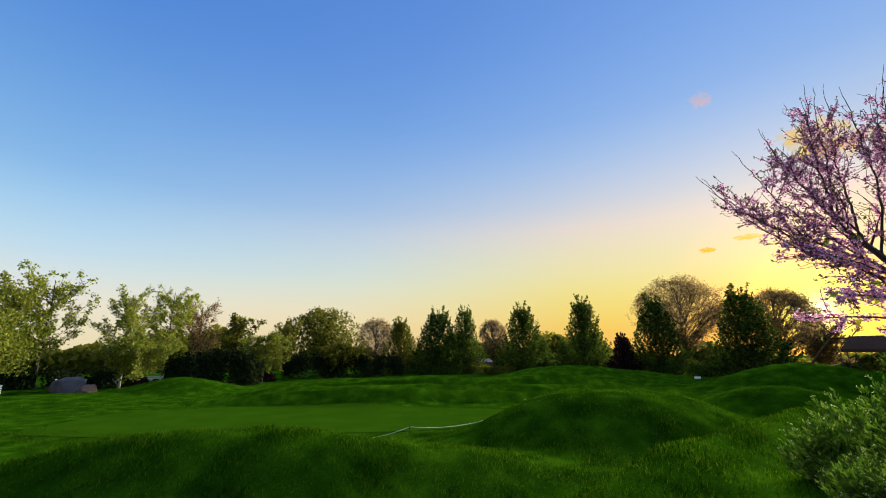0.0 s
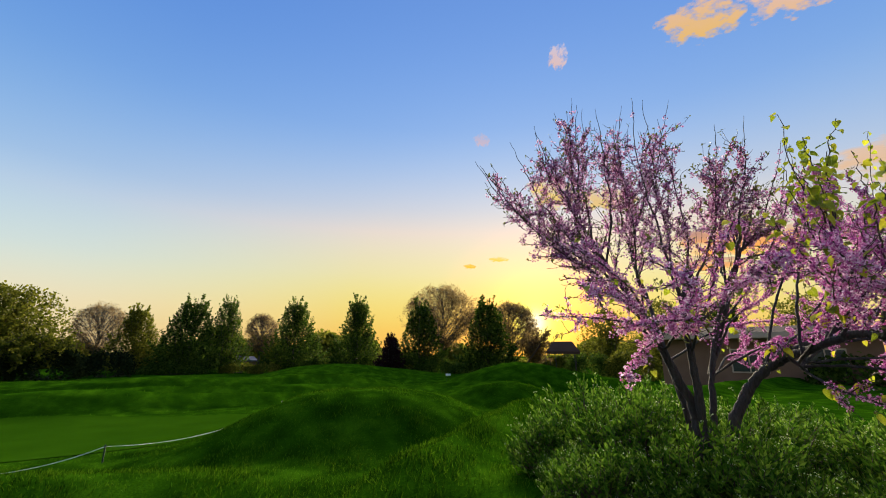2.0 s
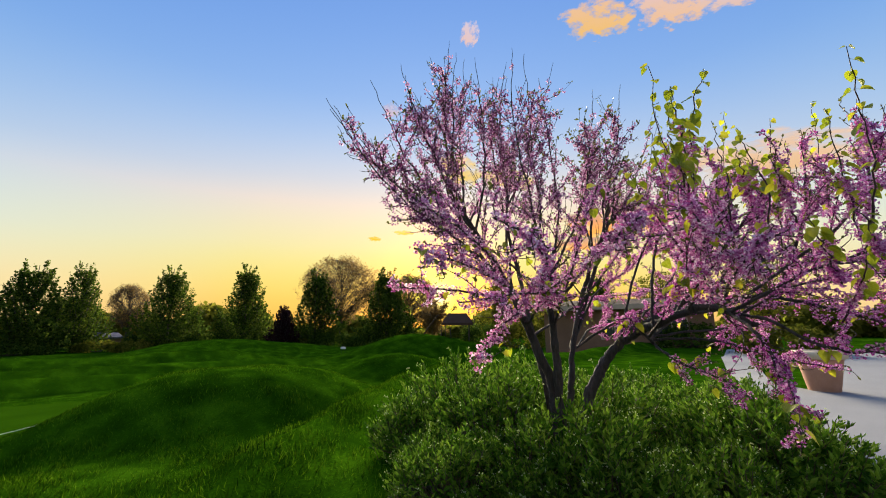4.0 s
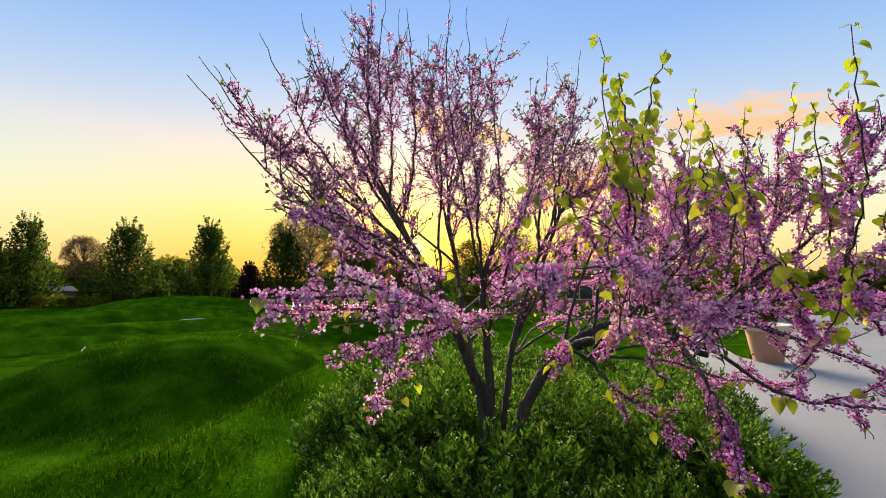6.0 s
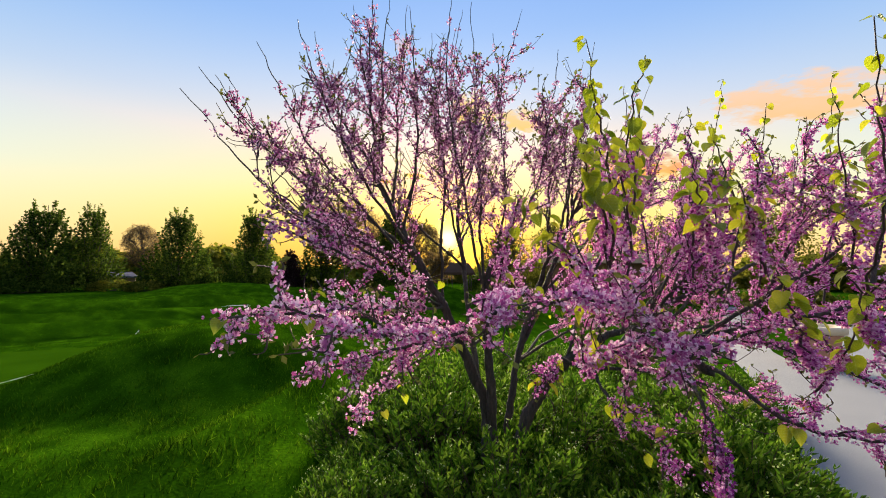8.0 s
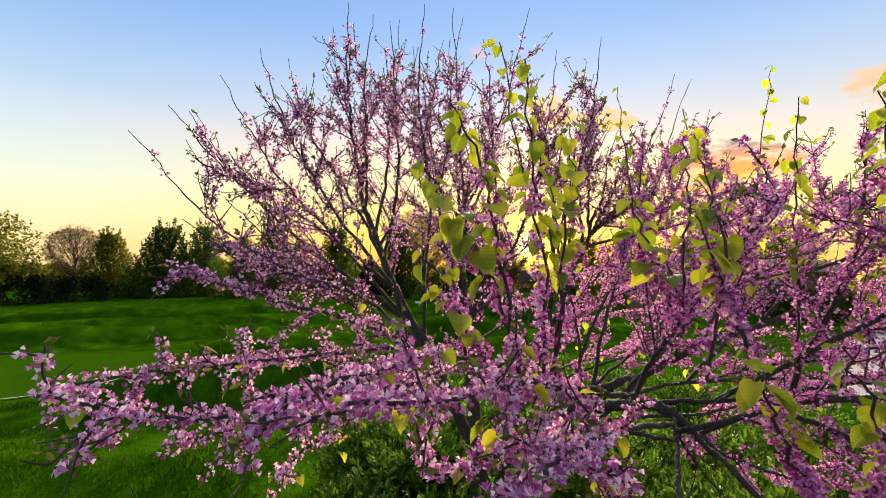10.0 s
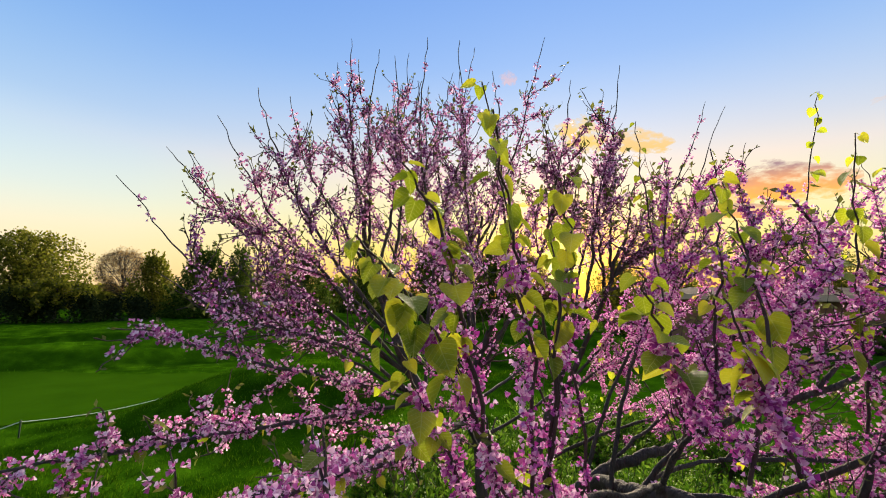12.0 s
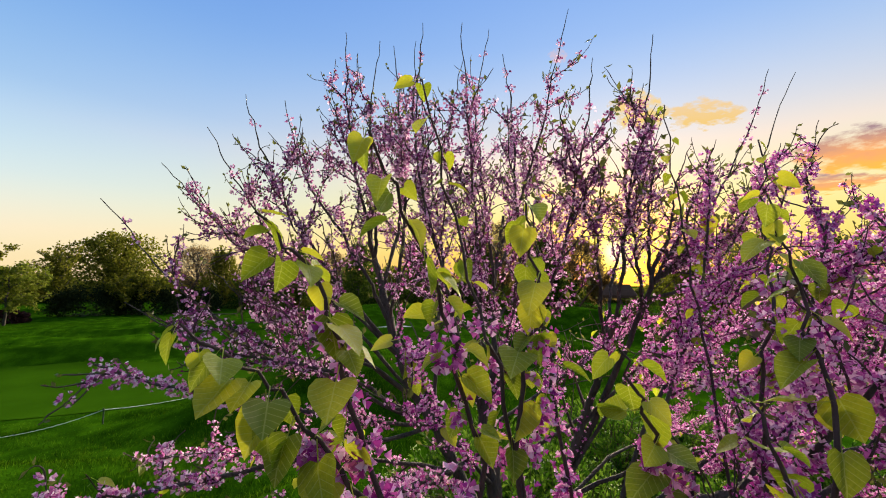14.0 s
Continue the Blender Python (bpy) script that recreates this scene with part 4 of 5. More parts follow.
# ---- shrubs under the redbud ----
LEAFLET_V = [(0, 0, 0), (0.20, 0.0, 0.40), (0, -0.10, 0.52), (-0.20, 0.0, 0.40), (0, 0.04, 1.0)]
LEAFLET_F = [(0, 1, 2), (0, 2, 3), (2, 1, 4), (3, 2, 4)]


def shrub(seed, r, h, sprays=190):
    """A loose rounded shrub of upright leafy sprays with pale tips, its base at the origin."""
    rng = np.random.RandomState(seed)
    thing = empty_thing("shrub", (0, 0, 0), "loose rounded shrub of small light green leaves", "shrub", "shrubs under the redbud")
    stems, lp, lw, ls, fp, fw = [], [], [], [], [], []
    for k in range(sprays):
        a, q = 2.39996 * k + rng.normal() * 0.25, math.sqrt((k + rng.rand()) / sprays)
        x, y = r * q * math.cos(a), r * q * math.sin(a)
        top = h * (1 - 0.60 * q ** 2.4) * rng.uniform(0.62, 1.18)
        tip = np.array([x, y, top])
        lean = unit(np.array([x / r * 0.9, y / r * 0.9, 1.0]) + rng.normal(size=3) * (0.22, 0.22, 0.05))
        long = rng.uniform(0.13, 0.24)
        foot = tip - lean * long
        base = np.array([x * 0.4, y * 0.4, 0.0])
        stems.append((np.array([base, base + (foot - base) * 0.55 + rng.normal(size=3) * 0.02, foot, foot + lean * long * 0.5 + rng.normal(size=3) * 0.006, tip]), np.linspace(0.005, 0.0012, 5)))
        m = rng.randint(14, 20)
        f = np.sort(rng.uniform(0.0, 1.0, m)) ** 0.85
        lp.append(foot + lean * (f * long)[:, None] + rng.normal(size=(m, 3)) * 0.003)
        spin = 2.4 * np.arange(m) + rng.normal(size=m) * 0.3
        out = np.stack([np.cos(spin), np.sin(spin), np.zeros(m)], -1)
        lw.append(out * (1.05 - 0.65 * f)[:, None] + lean * (0.45 + 0.7 * f)[:, None] + rng.normal(size=(m, 3)) * 0.16)
        ls.append(rng.uniform(0.044, 0.074, m) * (1.10 - 0.55 * f))
        if rng.rand() < 0.3:
            c = rng.randint(2, 6)
            fp.append(tip + rng.normal(size=(c, 3)) * 0.010 + lean * 0.01)
            fw.append(rng.normal(size=(c, 3)) + lean)
    v, f = tubes(stems, 3)
    put_part("stem_growth", mesh_of("stem_growth", v, f, M_SHRUBSTEM), thing, "thin brown stems", "stuff")
    v, f = scatter(np.concatenate(lp), np.concatenate(lw), np.concatenate(ls), LEAFLET_V, LEAFLET_F, rng)
    put_part("foliage", mesh_of("foliage", v, f, M_SHRUB), thing, "small light green leaves", "stuff")
    fp, fw = np.concatenate(fp), np.concatenate(fw)
    v, f = scatter(fp, fw, rng.uniform(0.006, 0.011, len(fp)), PETAL_V, PETAL_F, rng)
    put_part("floret_growth", mesh_of("floret_growth", v, f, M_FLORET), thing, "tiny pale florets at the tips", "stuff")
    return thing


KINDS = [shrub(301, 0.50, 0.46), shrub(302, 0.44, 0.40), shrub(303, 0.56, 0.50)]
SHRUBS = [(2.68, 2.62), (2.88, 2.98), (2.95, 2.35), (3.05, 1.92), (3.4, 2.05), (3.65, 2.45), (3.35, 2.85), (3.0, 3.3), (3.7, 3.1), (3.55, 1.65), (3.95, 1.95), (4.1, 2.5),
          (4.3, 1.75), (4.6, 2.2), (4.2, 3.2), (4.9, 2.8), (3.2, 1.62), (2.80, 2.20), (3.85, 1.55), (5.3, 1.85), (5.75, 2.15), (6.2, 2.45), (4.95, 1.6), (5.2, 2.35), (5.5, 3.0), (4.6, 3.8), (5.4, 4.2), (6.2, 4.2), (7.0, 4.4), (3.9, 3.8), (6.8, 3.4), (3.3, 3.6), (3.16, 2.18), (3.42, 2.18), (6.15, 2.0), (6.65, 2.2), (7.2, 2.4), (7.8, 2.65), (4.55, 1.66), (4.2, 1.52), (5.65, 1.9)]
rng = np.random.RandomState(77)
for k, (x, y) in enumerate(SHRUBS):
    place = pose(x, y, float(height(x, y)) - 0.03, 0, 0, rng.uniform(0, 360)) @ Matrix.Scale(rng.uniform(0.85, 1.1) * (1.75 if y > 3.35 else 1.55 if x > 6 else 1.45 if (y > 2.7 and x > 3.3) or x > 4.05 else 1.16 if 1.85 < y < 2.19 and x < 3.5 else 0.76 if x < 3.1 else 1.05), 4)
    if k < 3:
        KINDS[k].matrix_world = place
    else:
        ob = copy_thing(KINDS[k % 3], place)
sheet("mulch_bed", oval(3.85, 2.45, 1.9, 1.15, 15), 0.015, M_SOIL, "dark mulch under the shrubs", "soil", 0.3)

# ---- trees round the course ----
CLUMP_V = [(-0.5, 0, 0), (0.0, -0.42, 0.12), (0.5, 0, 0), (0.0, 0.42, 0.12)]
CLUMP_F = [(0, 1, 2, 3)]


def outline(h):
    """The half-width of an upright tree's crown at a share h of its height: a broad body below, a blunt spire above."""
    return np.interp(h, (0.0, 0.10, 0.28, 0.46, 0.62, 0.85, 1.0), (0.84, 1.0, 0.96, 0.74, 0.53, 0.36, 0.12))


def far_tree(form, place, tall, wide, leaf, count, seed, bark=None, low=0.12, size=0.20, label="", category="tree", group="trees round the golf course"):
    """A tree with a tapered trunk, limbs, and a crown of leaf clumps set along its branches."""
    rng = np.random.RandomState(seed)
    thing = empty_thing("tree", place, label, category, group)
    trunk_r = 0.010 * tall + (0.02 if leaf == "light" else 0.05)
    lean = rng.normal(size=2) * 0.015 * tall
    zs = np.linspace(-0.3, tall * (0.6 if form == "weep" else 0.92), 9)
    trunk = np.stack([lean[0] * zs / tall + 0.02 * rng.normal(size=9), lean[1] * zs / tall + 0.02 * rng.normal(size=9), zs], -1)
    lines = []
    n = {"cone": 95, "round": 56 if leaf == "bud" else 40, "open": 34, "weep": 30}[form]
    spots = []
    for k in range(n):
        f = low + (0.97 - low) * (k + rng.uniform(0, 1)) / n
        a = rng.uniform(0, 2 * math.pi)
        side = np.array([math.cos(a), math.sin(a), 0.0])
        if form == "cone":                  # steep branches, each ending in a spike past the body
            h = min(1.0, 0.10 + 0.90 * f)
            r = wide * 0.5 * outline(h) * rng.uniform(0.72, 1.06)
            top = tall * h * rng.uniform(0.97, 1.02)
            foot = np.array([0, 0, max(0.2, top - r * rng.uniform(1.2, 1.9) - 0.10 * tall)])
            tip = side * r + (0, 0, top)
            line = spline([foot, foot + (tip - foot) * 0.5 + side * r * 0.16, tip], 6)
            lines.append((line, np.linspace(trunk_r * 0.30 * (1 - 0.6 * f), 0.010, 6)))
            spots.append((line, r + 0.5))
            continue
        if form == "round" and leaf == "bud":          # limbs that part low and end all over a rounded head
            core, half = np.array([0, 0, 0.62 * tall]), np.array([wide * 0.5, wide * 0.5, 0.38 * tall])
            d = unit(rng.normal(size=3) + (0, 0, 0.35))
            tip = core + d * half * rng.uniform(0.70, 0.95)
            foot = np.array([0, 0, np.clip(tip[2] - 0.75 * np.hypot(tip[0], tip[1]) - 0.12 * tall, 0.2 * tall, 0.7 * tall)])
            line = spline([foot, foot + (tip - foot) * 0.5 + (0, 0, 0.05 * tall) + rng.normal(size=3) * 0.03 * tall, tip], 6)
            lines.append((line, np.linspace(trunk_r * 0.36, 0.018, 6)))
            for _ in range(16):
                q = line[rng.randint(2, 6)]
                e = core + unit(d + rng.normal(size=3) * 0.42) * half * rng.uniform(0.80, 1.04)
                e = q + (e - q) * min(1.0, 0.30 * tall / (np.linalg.norm(e - q) + 1e-6))
                sub = spline([q, (q + e) / 2 + rng.normal(size=3) * 0.02 * tall, e], 4)
                lines.append((sub, np.linspace(0.014, 0.007, 4)))
                spots.append((sub[1:], 1.0))
            continue
        z = tall * 0.92 * f * (0.62 if form in ("round", "weep") else 0.9)
        if form == "round":
            reach, rise = wide * 0.34 * rng.uniform(0.55, 1.05), 0.45 + 0.8 * f
        elif form == "open":
            reach, rise = wide * 0.5 * rng.uniform(0.5, 1.05) * (1.1 - 0.5 * f), 0.9
        else:
            reach, rise = wide * 0.5 * rng.uniform(0.5, 1.05), 0.6
        d = side + (0, 0, rise)
        L = reach * rng.uniform(0.9, 1.15)
        foot = np.array([np.interp(z, zs, trunk[:, 0]), np.interp(z, zs, trunk[:, 1]), z])
        p1 = foot + unit(d) * L * 0.55
        p2 = foot + unit(d) * L * 1.05 + np.array([0, 0, 0.18 * L if form != "weep" else -0.35 * L])
        line = spline([foot, p1 + rng.normal(size=3) * 0.05 * L, p2], 6)
        lines.append((line, np.linspace(trunk_r * 0.35 * (1 - 0.6 * f), 0.012, 6)))
        spots.append((line, L * 0.5))
        for _ in range(14 if leaf == "bud" else 5):
            q = line[rng.randint(1, 6)]
            e = q + unit(rng.normal(size=3) + d * 0.9 + (0, 0, 0.35 if form != "weep" else -0.3)) * L * rng.uniform(0.22, 0.36 if leaf == "bud" else 0.5)
            sub = spline([q, (q + e) / 2 + rng.normal(size=3) * 0.04 * L, e], 4)
            lines.append((sub, np.linspace(0.026, 0.012, 4) if leaf == "bud" else np.linspace(0.016, 0.007, 4)))
            spots.append((sub[1:] if form == "open" else sub, L * 0.55))
    v, f = tubes([(trunk, np.linspace(trunk_r, 0.02, 9))], 8)
    t_ob = put_part("trunk", mesh_of("trunk", v, f, bark or M_FARBARK, True), thing)
    v, f = tubes(lines, 4)
    put_part("branch_growth", mesh_of("branch_growth", v, f, bark or M_FARBARK, True), t_ob, kind="stuff")
    wsum = np.array([s[1] for s in spots])
    pick = rng.choice(len(spots), size=count, p=wsum / wsum.sum())
    P = np.empty((count, 3))
    for m, k in enumerate(pick):
        line = spots[k][0]
        u = rng.uniform(0.15, len(line) - 1.001)
        q = int(u)
        P[m] = line[q] + (u - q) * (line[q + 1] - line[q])
    if form == "cone" or (form == "round" and leaf != "bud"):           # the inner body between the branches
        m = int(count * (0.45 if form == "cone" else 0.55))
        a = rng.uniform(0, 2 * math.pi, m)
        if form == "cone":
            f = rng.rand(m) ** 1.5 * 0.86
            r = wide * 0.5 * outline(0.06 + f) * (0.92 + 0.14 * np.sin(a * 5 + 9 * f + seed) + 0.08 * np.sin(a * 11 - 17 * f)) * 0.90
            z = tall * (0.04 + 0.93 * f)
        else:
            f = rng.rand(m) ** 0.9
            lump = 1 + 0.20 * np.sin(a * 4 + 7 * f + seed) + 0.14 * np.sin(a * 9 - 13 * f)
            r = wide * 0.5 * np.sqrt(np.clip(1 - (2 * f - 0.8) ** 2 / 1.45, 0, 1)) * lump
            z = tall * (0.22 + 0.74 * f) * (1 + 0.05 * np.sin(a * 3 + seed))
        r = r * rng.rand(m) ** 0.4
        P[:m] = np.stack([r * np.cos(a), r * np.sin(a), z], -1)
    P += rng.normal(size=P.shape) * (0.045 if form == "cone" else 0.09) * (wide / 4) ** 0.5
    v, f = scatter(P, rng.normal(size=P.shape) + (0, 0, 0.4), size * rng.uniform(0.55, 1.35, count), CLUMP_V, CLUMP_F, rng)
    put_part("crown", mesh_of("crown", v, f, M_FAR[leaf], False), thing, kind="stuff")
    return thing


DARKC = "upright broad-based dark green tree in new leaf"
# bearing, distance, top's height, width, form, foliage, clumps, clump size, label
TREES = [
    (-46.5, 34, 6.2, 6.0, "open", "light", 3200, 0.20, "tall open tree with pale new leaves"),
    (-43.8, 36, 7.2, 5.6, "open", "light", 3600, 0.20, "tall open tree with pale new leaves"),
    (-48.5, 30, 4.2, 5.0, "round", "light", 3600, 0.18, "low bushy tree with bright yellow-green leaves"),
    (-37.2, 33, 6.2, 4.2, "open", "light", 3600, 0.18, "slender tree with bright yellow-green leaves and pale trunk"),
    (-36.0, 31, 4.6, 4.2, "weep", "light", 4600, 0.18, "young weeping tree with bright yellow-green leaves"),
    (-33.5, 38, 7.3, 5.0, "open", "light", 3600, 0.20, "tall open tree with pale new leaves"),
    (-30.5, 42, 6.6, 5.0, "open", "bud", 1200, 0.16, "nearly bare tree with fine budding twigs"),
    (-26.2, 40, 5.8, 3.8, "open", "mid", 3200, 0.18, "feathery green tree in new leaf"),
    (-23.2, 34, 5.6, 3.4, "weep", "light", 3600, 0.17, "young tree with drooping yellow-green branches"),
    (-20.5, 44, 5.4, 4.0, "open", "mid", 2800, 0.18, "feathery green tree in new leaf"),
    (-16.6, 52, 7.4, 9.0, "round", "mid", 9000, 0.24, "broad round-headed tree with bronze-green leaves"),
    (-13.4, 40, 4.6, 4.4, "weep", "mid", 4200, 0.18, "young low-branched green tree"),
    (-9.4, 62, 7.4, 6.0, "round", "bud", 2600, 0.16, "bare pinkish budding tree far behind"),
    (-6.1, 50, 6.8, 4.6, "cone", "mid", 6500, 0.20, DARKC),
    (-0.9, 47, 7.6, 5.4, "cone", "dark", 8500, 0.20, DARKC),
    (2.6, 48, 8.0, 3.8, "cone", "dark", 5000, 0.18, DARKC),
    (6.4, 64, 7.4, 4.6, "round", "bud", 2400, 0.16, "bare pinkish budding tree far behind"),
    (10.4, 46, 7.9, 4.8, "cone", "dark", 8000, 0.19, DARKC),
    (18.1, 44, 8.2, 4.4, "cone", "dark", 7500, 0.19, DARKC),
    (22.6, 40, 3.9, 2.2, "cone", "purple", 3600, 0.16, "small dark purple-leaved tree"),
    (26.4, 42, 7.6, 4.4, "cone", "dark", 7000, 0.19, DARKC),
    (29.4, 48, 9.6, 9.6, "round", "bud", 6500, 0.18, "tall spreading tree with budding bronze twigs"),
    (35.4, 40, 7.6, 4.6, "cone", "dark", 8500, 0.19, DARKC),
    (38.2, 50, 8.0, 7.0, "round", "bud", 5200, 0.18, "spreading tree with budding bronze twigs"),
    (41.5, 42, 3.5, 5.0, "open", "bud", 3600, 0.16, "low spreading tree with bronze leaves against the sunset"),
    (50.5, 48, 6.6, 5.5, "round", "mid", 5200, 0.2, "round green tree behind the house"),
    (56.5, 50, 7.6, 5.5, "round", "mid", 5200, 0.2, "round green tree behind the house"),
    (63.0, 44, 7.2, 4.6, "cone", "dark", 5500, 0.2, DARKC),
    (70.0, 48, 7.0, 6.0, "round", "mid", 5000, 0.2, "round green tree behind the house"),
    (80.0, 50, 7.6, 6.0, "round", "mid", 5000, 0.2, "round green tree behind the house"),
]
for k, (az, d, tall, wide, form, leaf, count, size, label) in enumerate(TREES):
    x, y, _ = polar(az, d)
    far_tree(form, (x, y, float(height(x, y))), tall, wide * (1.45 if form == "cone" else 1.0), leaf, int(count * (2.1 if form == "cone" else (1.9 if form == "open" else 2.2) if leaf == "light" else 3.0 if leaf == "bud" else 1.3)), 500 + k, M_PALEBARK if "pale trunk" in label else None,
             0.05 if form == "cone" else 0.26, size * (0.92 if form == "cone" else 0.66 if leaf == "light" else 0.68 if leaf == "bud" else 0.95), label)


def bush(name, place, size, leaf, count, seed, label, category="bush", group="", clump=0.16, clipped=0.9):
    """A dense bush or clipped hedge: a rounded body of leaf clumps over a core of branches."""
    rng = np.random.RandomState(seed)
    thing = empty_thing(name, place, label, category, group)
    sx, sy, sz = size
    lines = []
    for _ in range(24):
        w = unit(rng.normal(size=3) * (1, 1, 0.5) + (0, 0, 0.7)) * np.array([sx, sy, sz]) * 0.42
        lines.append((spline([(rng.normal() * 0.1 * sx, rng.normal() * 0.1 * sy, -0.05), w * 0.5 + rng.normal(size=3) * 0.03, w], 5), np.linspace(0.03, 0.008, 5)))
    v, f = tubes(lines, 4)
    put_part("branch_growth", mesh_of("branch_growth", v, f, M_FARBARK), thing, kind="stuff")
    d = unit(rng.normal(size=(count, 3)))
    d[:, 2] = np.abs(d[:, 2])
    e = np.abs(d) ** (1 - 0.45 * clipped)          # squarer when clipped
    d = np.sign(d) * e / np.max([np.linalg.norm(e, axis=1) ** 0.9], axis=0)[:, None]
    lump = 1 + 0.07 * np.sin(d[:, 0] * 5 + seed) * np.sin(d[:, 1] * 6) + 0.05 * rng.normal(size=count)
    P = d * np.array([sx / 2, sy / 2, sz]) * (lump * rng.uniform(0.8, 1.0, count))[:, None]
    v, f = scatter(P, d + rng.normal(size=d.shape) * 0.6, clump * rng.uniform(0.6, 1.4, count), CLUMP_V, CLUMP_F, rng)
    put_part("foliage", mesh_of("foliage", v, f, M_FAR[leaf]), thing, kind="stuff")
    return thing


HEDGES = [
    (-30.6, 31, (3.2, 2.4, 2.5), "hedge", 7000, "rounded dark clipped yew bush"), (-27.0, 31, (4.0, 2.4, 2.6), "hedge", 8000, "broad dark clipped yew bush"),
    (-34.6, 30, (2.2, 1.8, 0.9), "purple", 1800, "low dark reddish bush beside the bunker"), (-37.5, 34, (3.4, 1.8, 1.2), "hedge", 2600, "dark clipped hedge below the trees"),
    (-43.5, 36, (5.0, 2.0, 1.3), "hedge", 3200, "dark clipped hedge below the trees"), (-23.4, 36, (2.4, 1.6, 0.9), "purple", 1600, "low dark reddish bush below the trees"),
    (-17.8, 40, (5.0, 2.0, 2.5), "hedge", 4000, "long dark green hedge"), (-12.5, 40, (4.6, 2.0, 2.4), "hedge", 4000, "long dark green hedge"), (-8.0, 42, (4.0, 2.0, 2.2), "hedge", 3200, "long dark green hedge"),
    (-2.0, 45, (6.0, 2.2, 1.2), "dark", 3200, "low green undergrowth below the trees"), (4.5, 46, (4.0, 2.0, 1.0), "mid", 2400, "low green undergrowth below the trees"),
    (7.5, 44, (3.0, 2.0, 1.0), "mid", 2000, "low green undergrowth below the trees"), (14.5, 45, (5.0, 2.0, 1.5), "dark", 3000, "low green undergrowth below the trees"),
    (20.5, 44, (3.0, 2.0, 1.6), "dark", 2200, "low green undergrowth below the trees"), (24.5, 41, (3.0, 2.0, 1.0), "mid", 2000, "low green undergrowth below the trees"),
    (29.0, 40, (5.4, 2.4, 1.4), "dark", 3600, "dense green bushes below the trees"), (33.0, 38, (4.0, 2.4, 1.2), "dark", 3000, "dense green bushes below the trees"),
    (39.0, 36, (4.0, 2.4, 1.1), "dark", 2600, "dense green bushes below the trees"), (48.0, 38, (4.4, 2.4, 2.2), "dark", 3200, "dense green bushes beside the house"),
    (53.0, 36, (4.4, 2.4, 2.4), "mid", 3200, "dense green bushes beside the house"), (66.0, 30, (3.4, 2.2, 1.5), "mid", 2600, "dense green bushes beside the house"),
    (72.0, 26, (3.4, 2.2, 1.4), "dark", 2600, "dense green bushes beside the house"), (80.0, 22, (3.4, 2.2, 1.2), "mid", 2600, "dense green bushes beside the path"),
]
for k, (az, d, size, leaf, count, label) in enumerate(HEDGES):
    x, y, _ = polar(az, d)
    ob = bush("hedge" if "hedge" in label else "bush", (x, y, float(height(x, y)) - 0.05), size, leaf, count, 700 + k, label, "hedge" if "hedge" in label else "bush")
    ob.rotation_euler.z = radians(-az)

# the far wood that closes the course on all sides
rng = np.random.RandomState(900)
n = 50000
az = np.where(rng.rand(n) < 0.75, rng.uniform(-1.1, 2.0, n), rng.uniform(0, 2 * math.pi, n))
d = 66 + 26 * rng.rand(n)
tops = (1 - 0.62 * np.exp(-((np.degrees(az) - 43) / 7) ** 2)) * (3.4 + 1.3 * np.sin(az * 9) + 1.1 * np.sin(az * 23 + 1) + 0.7 * np.sin(az * 61))
P = np.stack([0.2 + d * np.sin(az), 0.1 + d * np.cos(az), tops * rng.rand(n) ** 0.7], -1)
v, f = scatter(P, rng.normal(size=P.shape), rng.uniform(0.6, 1.5, n), CLUMP_V, CLUMP_F, rng)
tagged(new("far_woods", mesh_of("far_woods", v, f, M_FAR["mid"])), "distant belt of green woods round the golf course", "woods", kind="stuff")

# ---- grass blades on the near mounds ----
rng = np.random.RandomState(40)
BLADE_V = [(-0.055, 0, 0), (0.055, 0, 0), (0.04, 0.10, 0.55), (0.0, 0.34, 1.0)]
BLADE_F = [(0, 1, 2, 3)]


def blades(name, n, x0, x1, y0, y1, lo, hi, falloff, soft):
    x, y = rng.uniform(x0, x1, n), rng.uniform(y0, y1, n)
    tuft = np.sin(3.1 * x + 1.7 * y) * np.sin(2.3 * y - 1.1 * x) + 0.6 * np.sin(7 * x) * np.sin(6 * y)
    keep = rng.rand(n) < np.clip(1.05 - (y - y0) * falloff + 0.25 * tuft, 0.12, 1)
    keep &= y > 1.45 + 0.24 * np.clip(x - 4.5, 0, 6)
    keep &= ((x + 4.2) / 7.0) ** 2 + ((y - 13.2) / 2.9) ** 2 > 1
    x, y = x[keep], y[keep]
    tuft = tuft[keep]
    P = np.stack([x, y, height(x, y) - 0.005], -1)
    W = rng.normal(size=P.shape) * 0.33 + (0.05, 0.05, 1)
    v, f = scatter(P, W, rng.uniform(lo, hi, len(P)) * (1 + 0.3 * tuft), BLADE_V, BLADE_F, rng)
    me = mesh_of(name, v, f, M_BLADE, True)
    e = 0.15
    N = np.stack([-(height(x + e, y) - height(x - e, y)) / (2 * e), -(height(x, y + e) - height(x, y - e)) / (2 * e), np.ones(len(x))], -1)
    N = unit(unit(N) + 0.30 * unit(rng.normal(size=W.shape)))
    if soft:
        lay_normals(me, np.repeat(N, 4, axis=0))
    tagged(new(name, me), "long dark green grass blades on the mounds", "grass", kind="stuff")


blades("grass", 146000, -7.5, 8.5, 2.0, 8.6, 0.03, 0.065, 0.05, True)
blades("grass", 72000, -11.0, 12.0, 8.6, 13.5, 0.028, 0.052, 0.08, True)
blades("grass", 36000, -22.0, 24.0, 13.5, 31.0, 0.04, 0.075, 0.03, True)


